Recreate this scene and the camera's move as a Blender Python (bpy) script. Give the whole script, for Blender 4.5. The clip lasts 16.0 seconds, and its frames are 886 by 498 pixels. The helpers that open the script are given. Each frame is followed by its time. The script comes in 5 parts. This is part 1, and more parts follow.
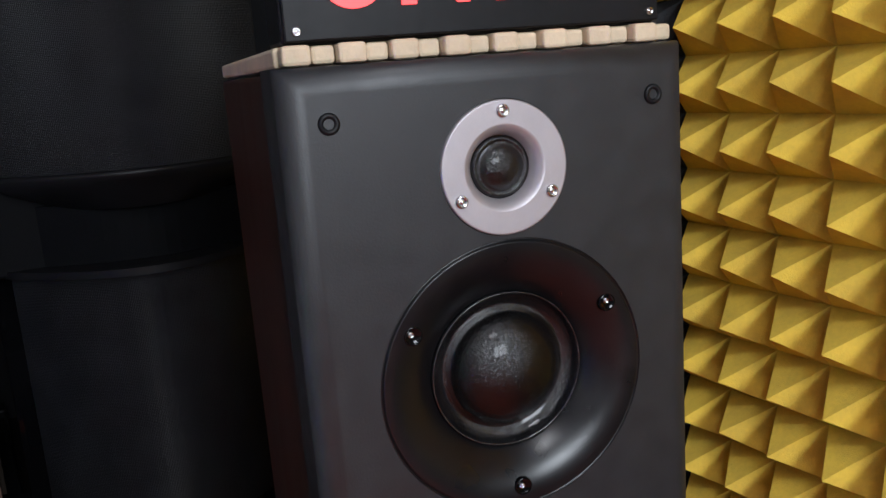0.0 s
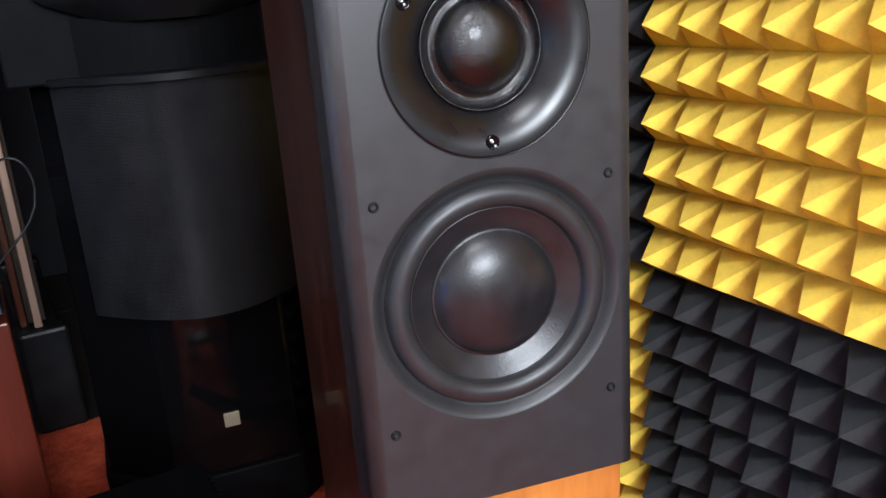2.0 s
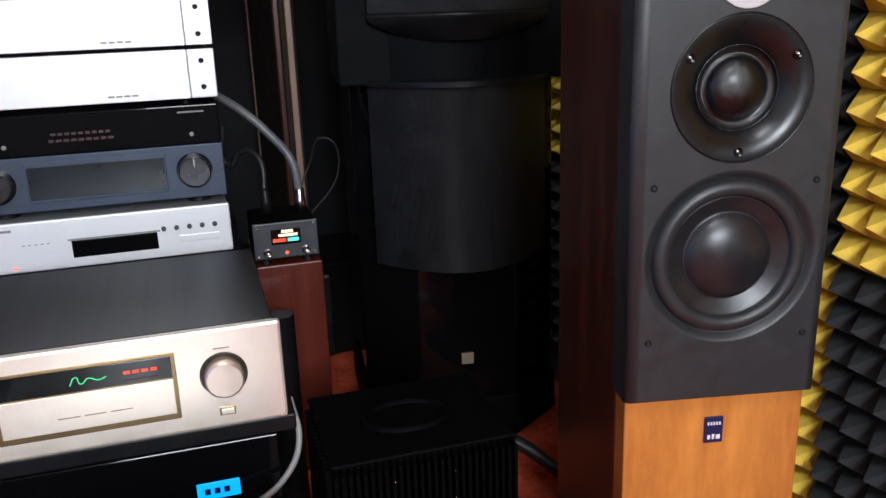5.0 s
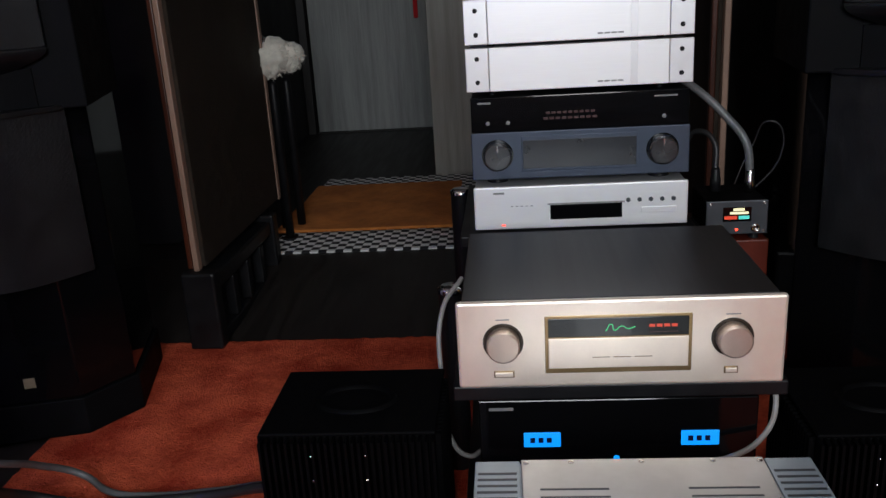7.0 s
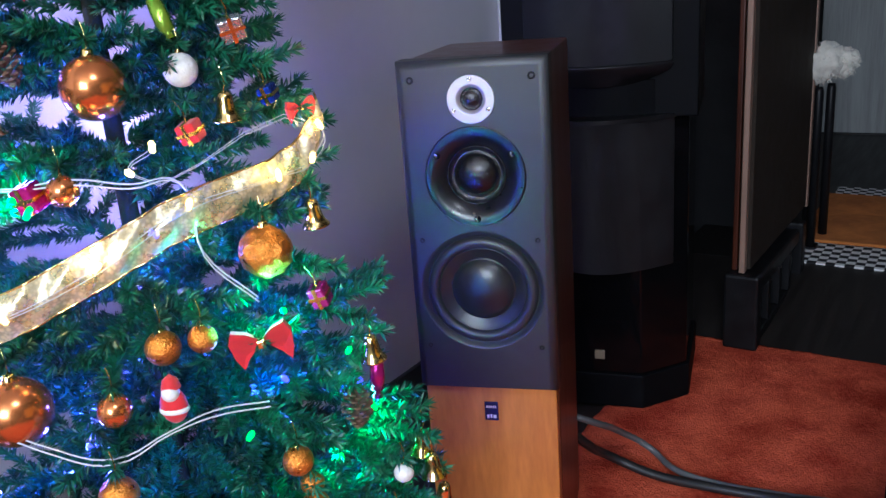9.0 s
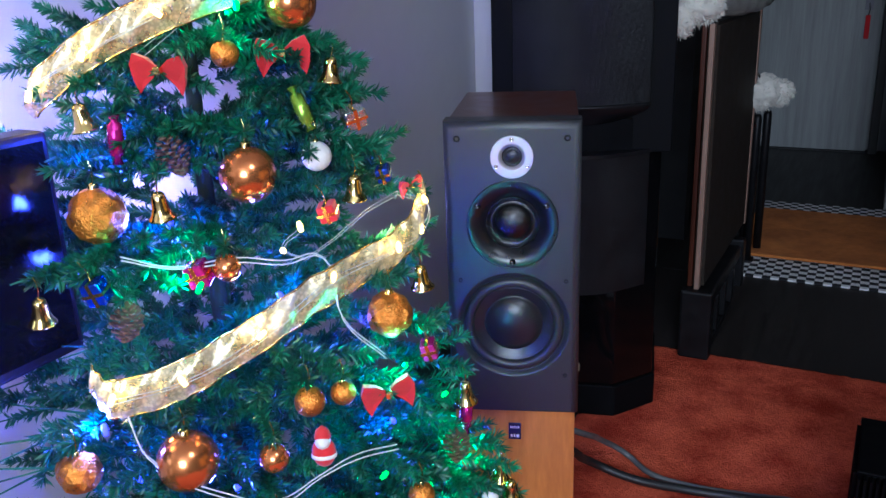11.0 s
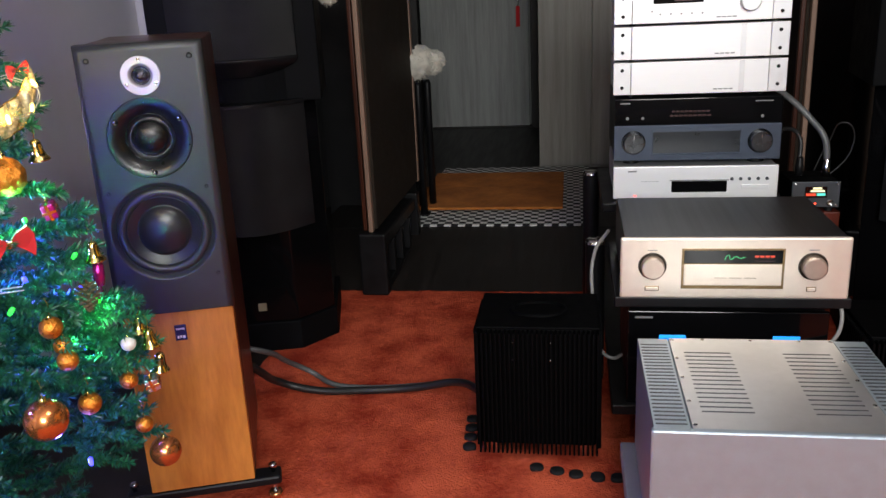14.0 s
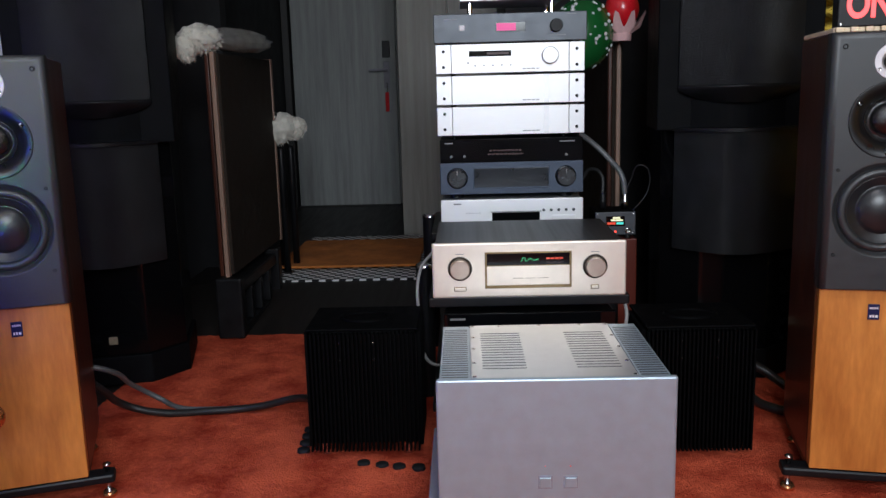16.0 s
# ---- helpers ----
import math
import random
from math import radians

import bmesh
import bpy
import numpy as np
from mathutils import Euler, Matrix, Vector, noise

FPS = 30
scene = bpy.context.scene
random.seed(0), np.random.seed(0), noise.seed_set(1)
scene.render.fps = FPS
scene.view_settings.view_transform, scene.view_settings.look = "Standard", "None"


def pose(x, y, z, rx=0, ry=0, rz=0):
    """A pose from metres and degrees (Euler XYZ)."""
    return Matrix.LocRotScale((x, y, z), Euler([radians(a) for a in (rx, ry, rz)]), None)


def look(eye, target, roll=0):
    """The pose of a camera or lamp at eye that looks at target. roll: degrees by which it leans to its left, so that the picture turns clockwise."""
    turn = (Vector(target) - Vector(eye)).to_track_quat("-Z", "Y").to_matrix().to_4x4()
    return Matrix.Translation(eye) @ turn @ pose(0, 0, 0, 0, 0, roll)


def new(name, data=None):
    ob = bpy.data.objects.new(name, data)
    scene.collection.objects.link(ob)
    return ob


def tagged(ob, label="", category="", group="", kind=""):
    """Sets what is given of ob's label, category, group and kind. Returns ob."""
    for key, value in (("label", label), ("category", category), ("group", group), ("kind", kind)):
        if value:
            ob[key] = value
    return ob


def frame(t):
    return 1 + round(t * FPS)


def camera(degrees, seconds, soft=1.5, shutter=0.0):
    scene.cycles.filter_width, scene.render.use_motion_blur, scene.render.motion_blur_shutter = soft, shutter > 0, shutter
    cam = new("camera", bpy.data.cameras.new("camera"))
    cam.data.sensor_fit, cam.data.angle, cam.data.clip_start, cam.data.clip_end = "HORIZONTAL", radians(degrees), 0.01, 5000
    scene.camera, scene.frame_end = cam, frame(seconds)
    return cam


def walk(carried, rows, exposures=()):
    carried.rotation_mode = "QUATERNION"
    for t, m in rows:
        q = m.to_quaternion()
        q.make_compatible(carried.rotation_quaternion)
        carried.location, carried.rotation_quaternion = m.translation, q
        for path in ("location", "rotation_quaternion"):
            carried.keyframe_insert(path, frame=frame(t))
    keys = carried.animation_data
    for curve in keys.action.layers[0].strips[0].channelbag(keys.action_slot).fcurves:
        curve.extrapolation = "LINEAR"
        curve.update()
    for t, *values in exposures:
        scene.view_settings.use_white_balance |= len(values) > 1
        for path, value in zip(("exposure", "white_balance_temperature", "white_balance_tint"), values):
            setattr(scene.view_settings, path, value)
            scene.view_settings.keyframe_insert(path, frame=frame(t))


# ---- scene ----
cam = camera(55.5, 16.0)
EXPOSURES = [(0.0, -0.54, 6200, 10), (0.6, -0.28, 6200, 10), (1.5, 0.5, 6200, 10), (2.5, 0.75, 6200, 10), (3.2, 0.55, 6200, 10), (5.5, -0.1, 6400, 10), (7.0, -0.55, 6500, 10), (7.5, 0.07, 6500, 10), (8.0, 0.75, 12500, 18), (8.5, 0.7, 12500, 18), (9.0, 0.0, 5600, 10), (9.5, -0.25, 9600, 13), (9.8, 0.1, 6200, 10), (12.0, -0.4, 5200, 10), (12.5, -0.2, 5500, 10), (13.0, 0.0, 7600, 11), (13.5, -0.14, 6300, 10), (14.0, -0.1, 7000, 10), (14.5, -0.2, 6250, 9), (15.0, -0.2, 6700, 10), (15.5, -0.45, 6200, 9), (16.0, -0.45, 6200, 9)]
PATH = [
    (0, (0.0367, 0.0245, 0.997), (0.9963, 1.7297, 0.58), -4.4),
    (0.5, (0.0204, -0.0387, 0.982), (0.9514, 1.6759, 0.545), -3.9),
    (1, (0.0125, -0.0753, 0.943), (0.9264, 1.6372, 0.461), -3.9),
    (1.5, (-0.0034, -0.0915, 0.91), (0.9108, 1.607, 0.382), -4.1),
    (2, (-0.0303, -0.1091, 0.871), (0.8699, 1.5731, 0.271), -4.3),
    (2.5, (-0.0553, -0.1459, 0.868), (0.8497, 1.512, 0.212), -5.1),
    (3, (-0.0872, -0.2003, 0.866), (0.8056, 1.4543, 0.185), -4.5),
    (3.2, (-0.0922, -0.22, 0.865), (0.7676, 1.4543, 0.188), -4.2),
    (5.3, (-0.323, -0.375, 0.953), (0.201, 1.468, 0.379), -2.0),
    (5.5, (-0.358, -0.381, 0.967), (0.149, 1.463, 0.383), -2.1),
    (6, (-0.425, -0.414, 0.976), (-0.058, 1.463, 0.39), -2.5),
    (6.5, (-0.502, -0.464, 1.004), (-0.282, 1.435, 0.414), -2.4),
    (7, (-0.57, -0.472, 0.994), (-0.734, 1.424, 0.38), -3.5),
    (7.5, (-0.674, -0.517, 1.023), (-1.14, 1.324, 0.395), -4.3),
    (8, (-0.757, -0.552, 1.062), (-1.607, 1.157, 0.464), -4.7),
    (8.5, (-0.804, -0.616, 1.097), (-1.853, 0.981, 0.507), -3.8),
    (9, (-0.898, -0.68, 1.105), (-1.96, 0.906, 0.511), -4.3),
    (9.5, (-0.98, -0.755, 1.119), (-2.011, 0.852, 0.523), -3.4),
    (9.7, (-0.996, -0.768, 1.136), (-2.001, 0.85, 0.527), -2.3),
    (11.8, (-1.02, -0.951, 1.26), (-1.79, 0.794, 0.657), -2.8),
    (12, (-0.994, -0.969, 1.255), (-1.726, 0.794, 0.658), -2.5),
    (12.5, (-0.903, -1.02, 1.232), (-1.588, 0.765, 0.644), -2.2),
    (13, (-0.86, -1.042, 1.195), (-1.355, 0.807, 0.617), -2.8),
    (13.5, (-0.819, -1.067, 1.155), (-1.115, 0.819, 0.559), -3.1),
    (14, (-0.76, -1.092, 1.083), (-1.06, 0.791, 0.478), -2.8),
    (14.5, (-0.716, -1.103, 0.984), (-1.012, 0.792, 0.415), -3.0),
    (15, (-0.691, -1.157, 0.898), (-0.926, 0.778, 0.45), -2.0),
    (15.5, (-0.636, -1.251, 0.895), (-0.834, 0.702, 0.514), -2.4),
    (16, (-0.576, -1.338, 0.912), (-0.627, 0.626, 0.539), -1.5),
]
walk(cam, [(t, look(eye, target, roll)) for t, eye, target, roll in PATH], EXPOSURES)

# ---- light ----
world = bpy.data.worlds.new("world")
scene.world = world
world.use_nodes = True
wn = world.node_tree.nodes
sky = wn.new("ShaderNodeTexSky")
sky.sky_type, sky.sun_disc, sky.sun_elevation, sky.sun_rotation = "NISHITA", False, radians(35), radians(200)
world.node_tree.links.new(sky.outputs["Color"], wn["Background"].inputs["Color"])
wn["Background"].inputs["Strength"].default_value = 0.08


def area_lamp(name, m, sx, sy, power, colour):
    d = bpy.data.lights.new(name, "AREA")
    d.shape, d.size, d.size_y, d.energy, d.color = "RECTANGLE", sx, sy, power, colour
    ob = new(name, d)
    ob.matrix_world = m
    return ob


# daylight through the window behind the listening seat
area_lamp("window_daylight", look((-0.28, -3.12, 1.85), (-0.45, 1.0, 0.75)), 1.15, 1.0, 118, (0.90, 0.95, 1.0))
# added overhead fill without a fixture, above and behind the walk, lifting upward faces
area_lamp("overhead_fill", pose(-0.22, -0.9, 2.36), 0.45, 0.45, 17, (0.98, 0.98, 1.0))


def led_lamp(name, place, power, colour):
    d = bpy.data.lights.new(name, "POINT")
    d.energy, d.color, d.shadow_soft_size = power, colour, 0.012
    new(name, d).location = place


# ---- materials ----
def M(name, col, rough=0.5, metal=0.0, var=0.12, scale=12.0, bump=0.0, bscale=150.0, coat=0.0, stretch=(1, 1, 1), col2=None, spec=0.5, random_tint=0.0, sheen=0.0, bdist=0.002, ramp_lo=0.48, ramp_hi=0.88):
    m = bpy.data.materials.new(name)
    m.use_nodes = True
    nt = m.node_tree
    b = nt.nodes["Principled BSDF"]
    b.inputs["Roughness"].default_value, b.inputs["Metallic"].default_value = rough, metal
    b.inputs["Coat Weight"].default_value, b.inputs["Specular IOR Level"].default_value = coat, spec
    b.inputs["Sheen Weight"].default_value = sheen
    tc = nt.nodes.new("ShaderNodeTexCoord")
    mp = nt.nodes.new("ShaderNodeMapping")
    mp.inputs["Scale"].default_value = stretch
    nt.links.new(tc.outputs["Object"], mp.inputs["Vector"])
    n1 = nt.nodes.new("ShaderNodeTexNoise")
    n1.inputs["Scale"].default_value, n1.inputs["Detail"].default_value = scale, 5
    n2 = nt.nodes.new("ShaderNodeTexNoise")
    n2.inputs["Scale"].default_value, n2.inputs["Detail"].default_value = scale * 9, 3
    for n in (n1, n2):
        nt.links.new(mp.outputs["Vector"], n.inputs["Vector"])
    add = nt.nodes.new("ShaderNodeMath")
    add.operation = "MULTIPLY_ADD"
    nt.links.new(n2.outputs["Fac"], add.inputs[0])
    add.inputs[1].default_value = 0.35
    nt.links.new(n1.outputs["Fac"], add.inputs[2])
    ramp = nt.nodes.new("ShaderNodeValToRGB")
    lo = tuple(max(c * (1 - var), 0) for c in (col2 or col))
    hi = tuple(min(c * (1 + var), 1) for c in col)
    ramp.color_ramp.elements[0].position, ramp.color_ramp.elements[1].position = ramp_lo, ramp_hi
    ramp.color_ramp.elements[0].color, ramp.color_ramp.elements[1].color = (*lo, 1), (*hi, 1)
    nt.links.new(add.outputs[0], ramp.inputs["Fac"])
    out = ramp.outputs["Color"]
    if random_tint:
        oi = nt.nodes.new("ShaderNodeObjectInfo")
        hs = nt.nodes.new("ShaderNodeHueSaturation")
        mr = nt.nodes.new("ShaderNodeMapRange")
        mr.inputs["To Min"].default_value, mr.inputs["To Max"].default_value = 1 - random_tint, 1 + random_tint
        nt.links.new(oi.outputs["Random"], mr.inputs["Value"])
        nt.links.new(mr.outputs["Result"], hs.inputs["Value"])
        nt.links.new(out, hs.inputs["Color"])
        out = hs.outputs["Color"]
    nt.links.new(out, b.inputs["Base Color"])
    rr = nt.nodes.new("ShaderNodeMapRange")
    rr.inputs["From Min"].default_value, rr.inputs["From Max"].default_value = 0.3, 0.7
    rr.inputs["To Min"].default_value, rr.inputs["To Max"].default_value = rough * 0.88, min(rough * 1.12, 1)
    nt.links.new(n1.outputs["Fac"], rr.inputs["Value"])
    nt.links.new(rr.outputs["Result"], b.inputs["Roughness"])
    if bump:
        n3 = nt.nodes.new("ShaderNodeTexNoise")
        n3.inputs["Scale"].default_value, n3.inputs["Detail"].default_value = bscale, 4
        nt.links.new(mp.outputs["Vector"], n3.inputs["Vector"])
        bp = nt.nodes.new("ShaderNodeBump")
        bp.inputs["Strength"].default_value, bp.inputs["Distance"].default_value = bump, bdist
        nt.links.new(n3.outputs["Fac"], bp.inputs["Height"])
        nt.links.new(bp.outputs["Normal"], b.inputs["Normal"])
    return m


def glow(name, col, strength, base=(0.02, 0.02, 0.02)):
    m = M(name, base, 0.4)
    b = m.node_tree.nodes["Principled BSDF"]
    b.inputs["Emission Color"].default_value, b.inputs["Emission Strength"].default_value = (*col, 1), strength
    return m


def clear(name, col, rough=0.03, ior=1.45, alpha=None):
    m = M(name, col, rough, var=0.03)
    b = m.node_tree.nodes["Principled BSDF"]
    b.inputs["Transmission Weight"].default_value, b.inputs["IOR"].default_value = 1.0, ior
    if alpha is not None:
        b.inputs["Alpha"].default_value = alpha
    return m


def weave(name, col, scale, rough=0.7):
    """Fine woven grille cloth: crossed threads in relief."""
    m = M(name, col, rough, var=0.25, scale=18, spec=0.25)
    nt = m.node_tree
    tc = nt.nodes.new("ShaderNodeTexCoord")
    hs = []
    for axis in ("X", "Z"):
        w = nt.nodes.new("ShaderNodeTexWave")
        w.wave_type, w.bands_direction = "BANDS", axis
        w.inputs["Scale"].default_value, w.inputs["Distortion"].default_value = scale, 1.0
        nt.links.new(tc.outputs["Object"], w.inputs["Vector"])
        hs.append(w)
    mx = nt.nodes.new("ShaderNodeMath")
    mx.operation = "MAXIMUM"
    nt.links.new(hs[0].outputs["Fac"], mx.inputs[0])
    nt.links.new(hs[1].outputs["Fac"], mx.inputs[1])
    bp = nt.nodes.new("ShaderNodeBump")
    bp.inputs["Strength"].default_value, bp.inputs["Distance"].default_value = 0.5, 0.002
    nt.links.new(mx.outputs[0], bp.inputs["Height"])
    nt.links.new(bp.outputs["Normal"], nt.nodes["Principled BSDF"].inputs["Normal"])
    return m


def checker_cloth(name, scale):
    m = M(name, (0.5, 0.5, 0.5), 0.9, bump=0.3)
    nt = m.node_tree
    tc = nt.nodes.new("ShaderNodeTexCoord")
    mp = nt.nodes.new("ShaderNodeMapping")
    mp.inputs["Location"].default_value = (0.0, 0.0, 0.0075)
    nt.links.new(tc.outputs["Object"], mp.inputs["Vector"])
    ck = nt.nodes.new("ShaderNodeTexChecker")
    ck.inputs["Scale"].default_value = scale
    ck.inputs["Color1"].default_value, ck.inputs["Color2"].default_value = (0.82, 0.82, 0.80, 1), (0.012, 0.012, 0.014, 1)
    nt.links.new(mp.outputs["Vector"], ck.inputs["Vector"])
    nt.links.new(ck.outputs["Color"], nt.nodes["Principled BSDF"].inputs["Base Color"])
    return m


baffle_black = M("baffle_black", (0.023, 0.024, 0.026), 0.43, spec=0.5, var=0.08, scale=60, bump=0.06, bscale=900)
walnut = M("walnut", (0.074, 0.018, 0.0070), 0.34, var=0.15, scale=5, stretch=(5, 5, 0.35), col2=(0.044, 0.011, 0.0050), bump=0.08, bscale=120, coat=0.15)
honey_wood = M("honey_wood", (0.62, 0.24, 0.048), 0.34, var=0.14, scale=4, stretch=(3, 3, 0.6), col2=(0.47, 0.150, 0.029), bump=0.05, bscale=90, coat=0.25)
black_gloss = M("black_gloss", (0.003, 0.003, 0.0035), 0.08, var=0.2, scale=5, spec=0.25)
black_satin = M("black_satin", (0.007, 0.007, 0.008), 0.42, var=0.25, scale=20, bump=0.05, spec=0.22)
black_matte = M("black_matte", (0.010, 0.010, 0.011), 0.75, var=0.3, scale=25, bump=0.1, spec=0.22)
black_metal = M("black_metal", (0.0015, 0.0015, 0.0018), 0.6, 0.0, var=0.2, scale=30, bump=0.08, bscale=600, spec=0.05)
waveguide_black = M("waveguide_black", (0.006, 0.006, 0.007), 0.30, var=0.15, scale=40, bump=0.03, bscale=800)
dome_black = M("dome_black", (0.004, 0.0038, 0.004), 0.20, var=0.3, scale=45, bump=0.4, bscale=750, coat=0.2)
dome_ring = M("dome_ring", (0.006, 0.006, 0.007), 0.20, var=0.4, scale=80, bump=0.5, bscale=700, coat=0.4)
rubber = M("rubber", (0.020, 0.021, 0.023), 0.42, var=0.15, scale=30, bump=0.05)
cone_paper = M("cone_paper", (0.014, 0.014, 0.016), 0.33, var=0.25, scale=50, bump=0.08, bscale=500, coat=0.0)
satin_silver = M("satin_silver", (0.50, 0.47, 0.49), 0.5, 0.6, var=0.04, scale=60, bump=0.05, bscale=900)
steel = M("steel", (0.62, 0.61, 0.60), 0.2, 1.0, var=0.08)
chrome = M("chrome", (0.8, 0.8, 0.8), 0.08, 1.0, var=0.03)
foam_yellow = M("foam_yellow", (0.88, 0.62, 0.085), 0.95, var=0.06, scale=30, bump=0.35, bscale=700, col2=(0.78, 0.54, 0.085), spec=0.15)
foam_black = M("foam_black", (0.030, 0.032, 0.034), 0.95, var=0.15, scale=60, bump=0.5, bscale=700, spec=0.2)
wall_paint = M("wall_paint", (0.62, 0.60, 0.60), 0.85, var=0.035, scale=2.5, bump=0.12, bscale=260)
dark_wall = M("dark_wall", (0.012, 0.012, 0.013), 0.9, var=0.2, scale=8, bump=0.2)
ceiling_paint = M("ceiling_paint", (0.6, 0.6, 0.6), 0.9, var=0.03, bump=0.08)
floor_wood = M("floor_wood", (0.014, 0.011, 0.0095), 0.5, var=0.35, scale=5, stretch=(8, 0.6, 1), bump=0.15, random_tint=0.25)
rug_red = M("rug_red", (0.68, 0.125, 0.060), 0.98, var=0.10, scale=8, bump=1.0, bscale=200, bdist=0.007, col2=(0.42, 0.048, 0.024), spec=0.03, ramp_lo=0.50, ramp_hi=0.80)
door_grey = M("door_grey", (0.34, 0.355, 0.345), 0.6, var=0.12, scale=3, stretch=(8, 8, 0.4), bump=0.08, col2=(0.27, 0.28, 0.27))
cupboard_grey = M("cupboard_grey", (0.30, 0.29, 0.26), 0.6, var=0.12, scale=3, stretch=(9, 9, 0.4), bump=0.08, col2=(0.24, 0.23, 0.205))
frame_dark = M("frame_dark", (0.03, 0.028, 0.027), 0.55, var=0.2)
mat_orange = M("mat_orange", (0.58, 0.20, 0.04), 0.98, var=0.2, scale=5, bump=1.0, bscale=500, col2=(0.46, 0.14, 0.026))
mat_check = checker_cloth("mat_check", 32)
panel_cloth = weave("panel_cloth", (0.028, 0.02, 0.014), 160)
grille_cloth = weave("grille_cloth", (0.010, 0.0105, 0.012), 150, 0.36)
tower_grey = M("tower_grey", (0.0035, 0.0038, 0.0045), 0.62, var=0.2, scale=20, bump=0.12, bscale=500, spec=0.06)
trim_wood = M("trim_wood", (0.30, 0.19, 0.14), 0.35, var=0.15, scale=8, stretch=(4, 4, 0.4), coat=0.3)
fluff = M("fluff", (0.72, 0.69, 0.60), 0.98, var=0.12, scale=30, bump=0.8, bscale=150, sheen=0.4)
fluff_grey = M("fluff_grey", (0.42, 0.41, 0.38), 0.98, var=0.2, scale=30, bump=0.8, bscale=150)
champagne = M("champagne", (0.86, 0.76, 0.65), 0.42, 0.6, var=0.03, scale=40, bump=0.04, bscale=900)
champagne_dark = M("champagne_dark", (0.24, 0.16, 0.075), 0.35, 0.8, var=0.06)
lid_dark = M("lid_dark", (0.035, 0.033, 0.032), 0.34, 0.4, var=0.2, scale=3, stretch=(25, 0.4, 1), bump=0.05, bscale=800)
alu_bright = M("alu_bright", (0.88, 0.88, 0.88), 0.42, 0.35, var=0.02, scale=30, stretch=(0.5, 1, 20), bump=0.03, bscale=900)
alu_side = M("alu_side", (0.70, 0.70, 0.71), 0.42, 0.6, var=0.03, scale=30)
alu_amp = M("alu_amp", (0.37, 0.44, 0.50), 0.42, 0.55, var=0.04, scale=40, bump=0.06, bscale=1200)
alu_amp_top = M("alu_amp_top", (0.56, 0.56, 0.56), 0.36, 0.7, var=0.08, scale=6, bump=0.04, bscale=900)
slate_blue = M("slate_blue", (0.055, 0.070, 0.10), 0.42, 0.6, var=0.06, scale=30, stretch=(0.5, 1, 20))
graphite = M("graphite", (0.075, 0.082, 0.092), 0.42, 0.6, var=0.08, scale=30)
screen_dark = M("screen_dark", (0.012, 0.015, 0.020), 0.22, var=0.2)
cable_black = M("cable_black", (0.014, 0.014, 0.015), 0.45, var=0.2, bump=0.2, bscale=400)
cable_grey = M("cable_grey", (0.13, 0.135, 0.14), 0.4, 0.2, var=0.2, bump=0.3, bscale=500)
cable_white = M("cable_white", (0.30, 0.29, 0.28), 0.4, var=0.08)
fairy_wire = M("fairy_wire", (0.55, 0.58, 0.56), 0.25, var=0.08)
knob_black = M("knob_black", (0.06, 0.062, 0.066), 0.26, 0.85, var=0.15, scale=30)
knob_gold = M("knob_gold", (0.50, 0.40, 0.33), 0.34, 0.75, var=0.05, scale=40)
well_dark = M("well_dark", (0.035, 0.026, 0.018), 0.4, 0.3, var=0.1)
mahogany = M("mahogany", (0.105, 0.016, 0.008), 0.35, var=0.25, scale=5, stretch=(5, 5, 0.5), coat=0.3)
cork = M("cork", (0.74, 0.60, 0.42), 0.7, var=0.1, scale=40, bump=0.3, bscale=300)
copper = M("copper", (0.62, 0.27, 0.12), 0.25, 0.9, var=0.1)
navy_badge = M("navy_badge", (0.012, 0.018, 0.07), 0.25, var=0.1)
white_ink = M("white_ink", (0.75, 0.75, 0.78), 0.5, var=0.03)
grey_ink = M("grey_ink", (0.2, 0.2, 0.2), 0.5)
gold_badge = M("gold_badge", (0.36, 0.31, 0.21), 0.4, 0.4)
cloth_navy = M("cloth_navy", (0.018, 0.02, 0.04), 0.9, var=0.3, scale=6, stretch=(30, 1, 1), bump=0.5)
stand_grey = M("stand_grey", (0.25, 0.24, 0.28), 0.6, var=0.1)
pine_green = M("pine_green", (0.016, 0.135, 0.062), 0.38, var=0.4, scale=14, col2=(0.008, 0.072, 0.050))
bark = M("bark", (0.012, 0.026, 0.014), 0.8, bump=0.5)
ball_copper = M("ball_copper", (0.72, 0.24, 0.07), 0.22, 0.85, var=0.15, scale=40, coat=0.5)
ball_glitter = M("ball_glitter", (0.75, 0.27, 0.04), 0.3, 0.9, var=0.35, scale=90, bump=1.0, bscale=420)
ball_white = M("ball_white", (0.78, 0.76, 0.72), 0.45, var=0.1, bump=0.6, bscale=150)
gold = M("gold", (0.85, 0.62, 0.22), 0.16, 1.0, var=0.08)
red_felt = M("red_felt", (0.60, 0.012, 0.018), 0.75, var=0.12, bump=0.3, sheen=0.3)
magenta_foil = M("magenta_foil", (0.55, 0.02, 0.25), 0.2, 0.7, var=0.2, bump=0.5, bscale=200)
blue_foil = M("blue_foil", (0.02, 0.06, 0.45), 0.2, 0.7, var=0.2, bump=0.5, bscale=200)
silver_foil = M("silver_foil", (0.75, 0.75, 0.78), 0.15, 0.9, var=0.1, bump=0.6, bscale=200)
green_foil = M("green_foil", (0.30, 0.50, 0.05), 0.2, 0.7, var=0.2, bump=0.5, bscale=200)
cone_brown = M("cone_brown", (0.14, 0.075, 0.045), 0.7, var=0.35, scale=60)
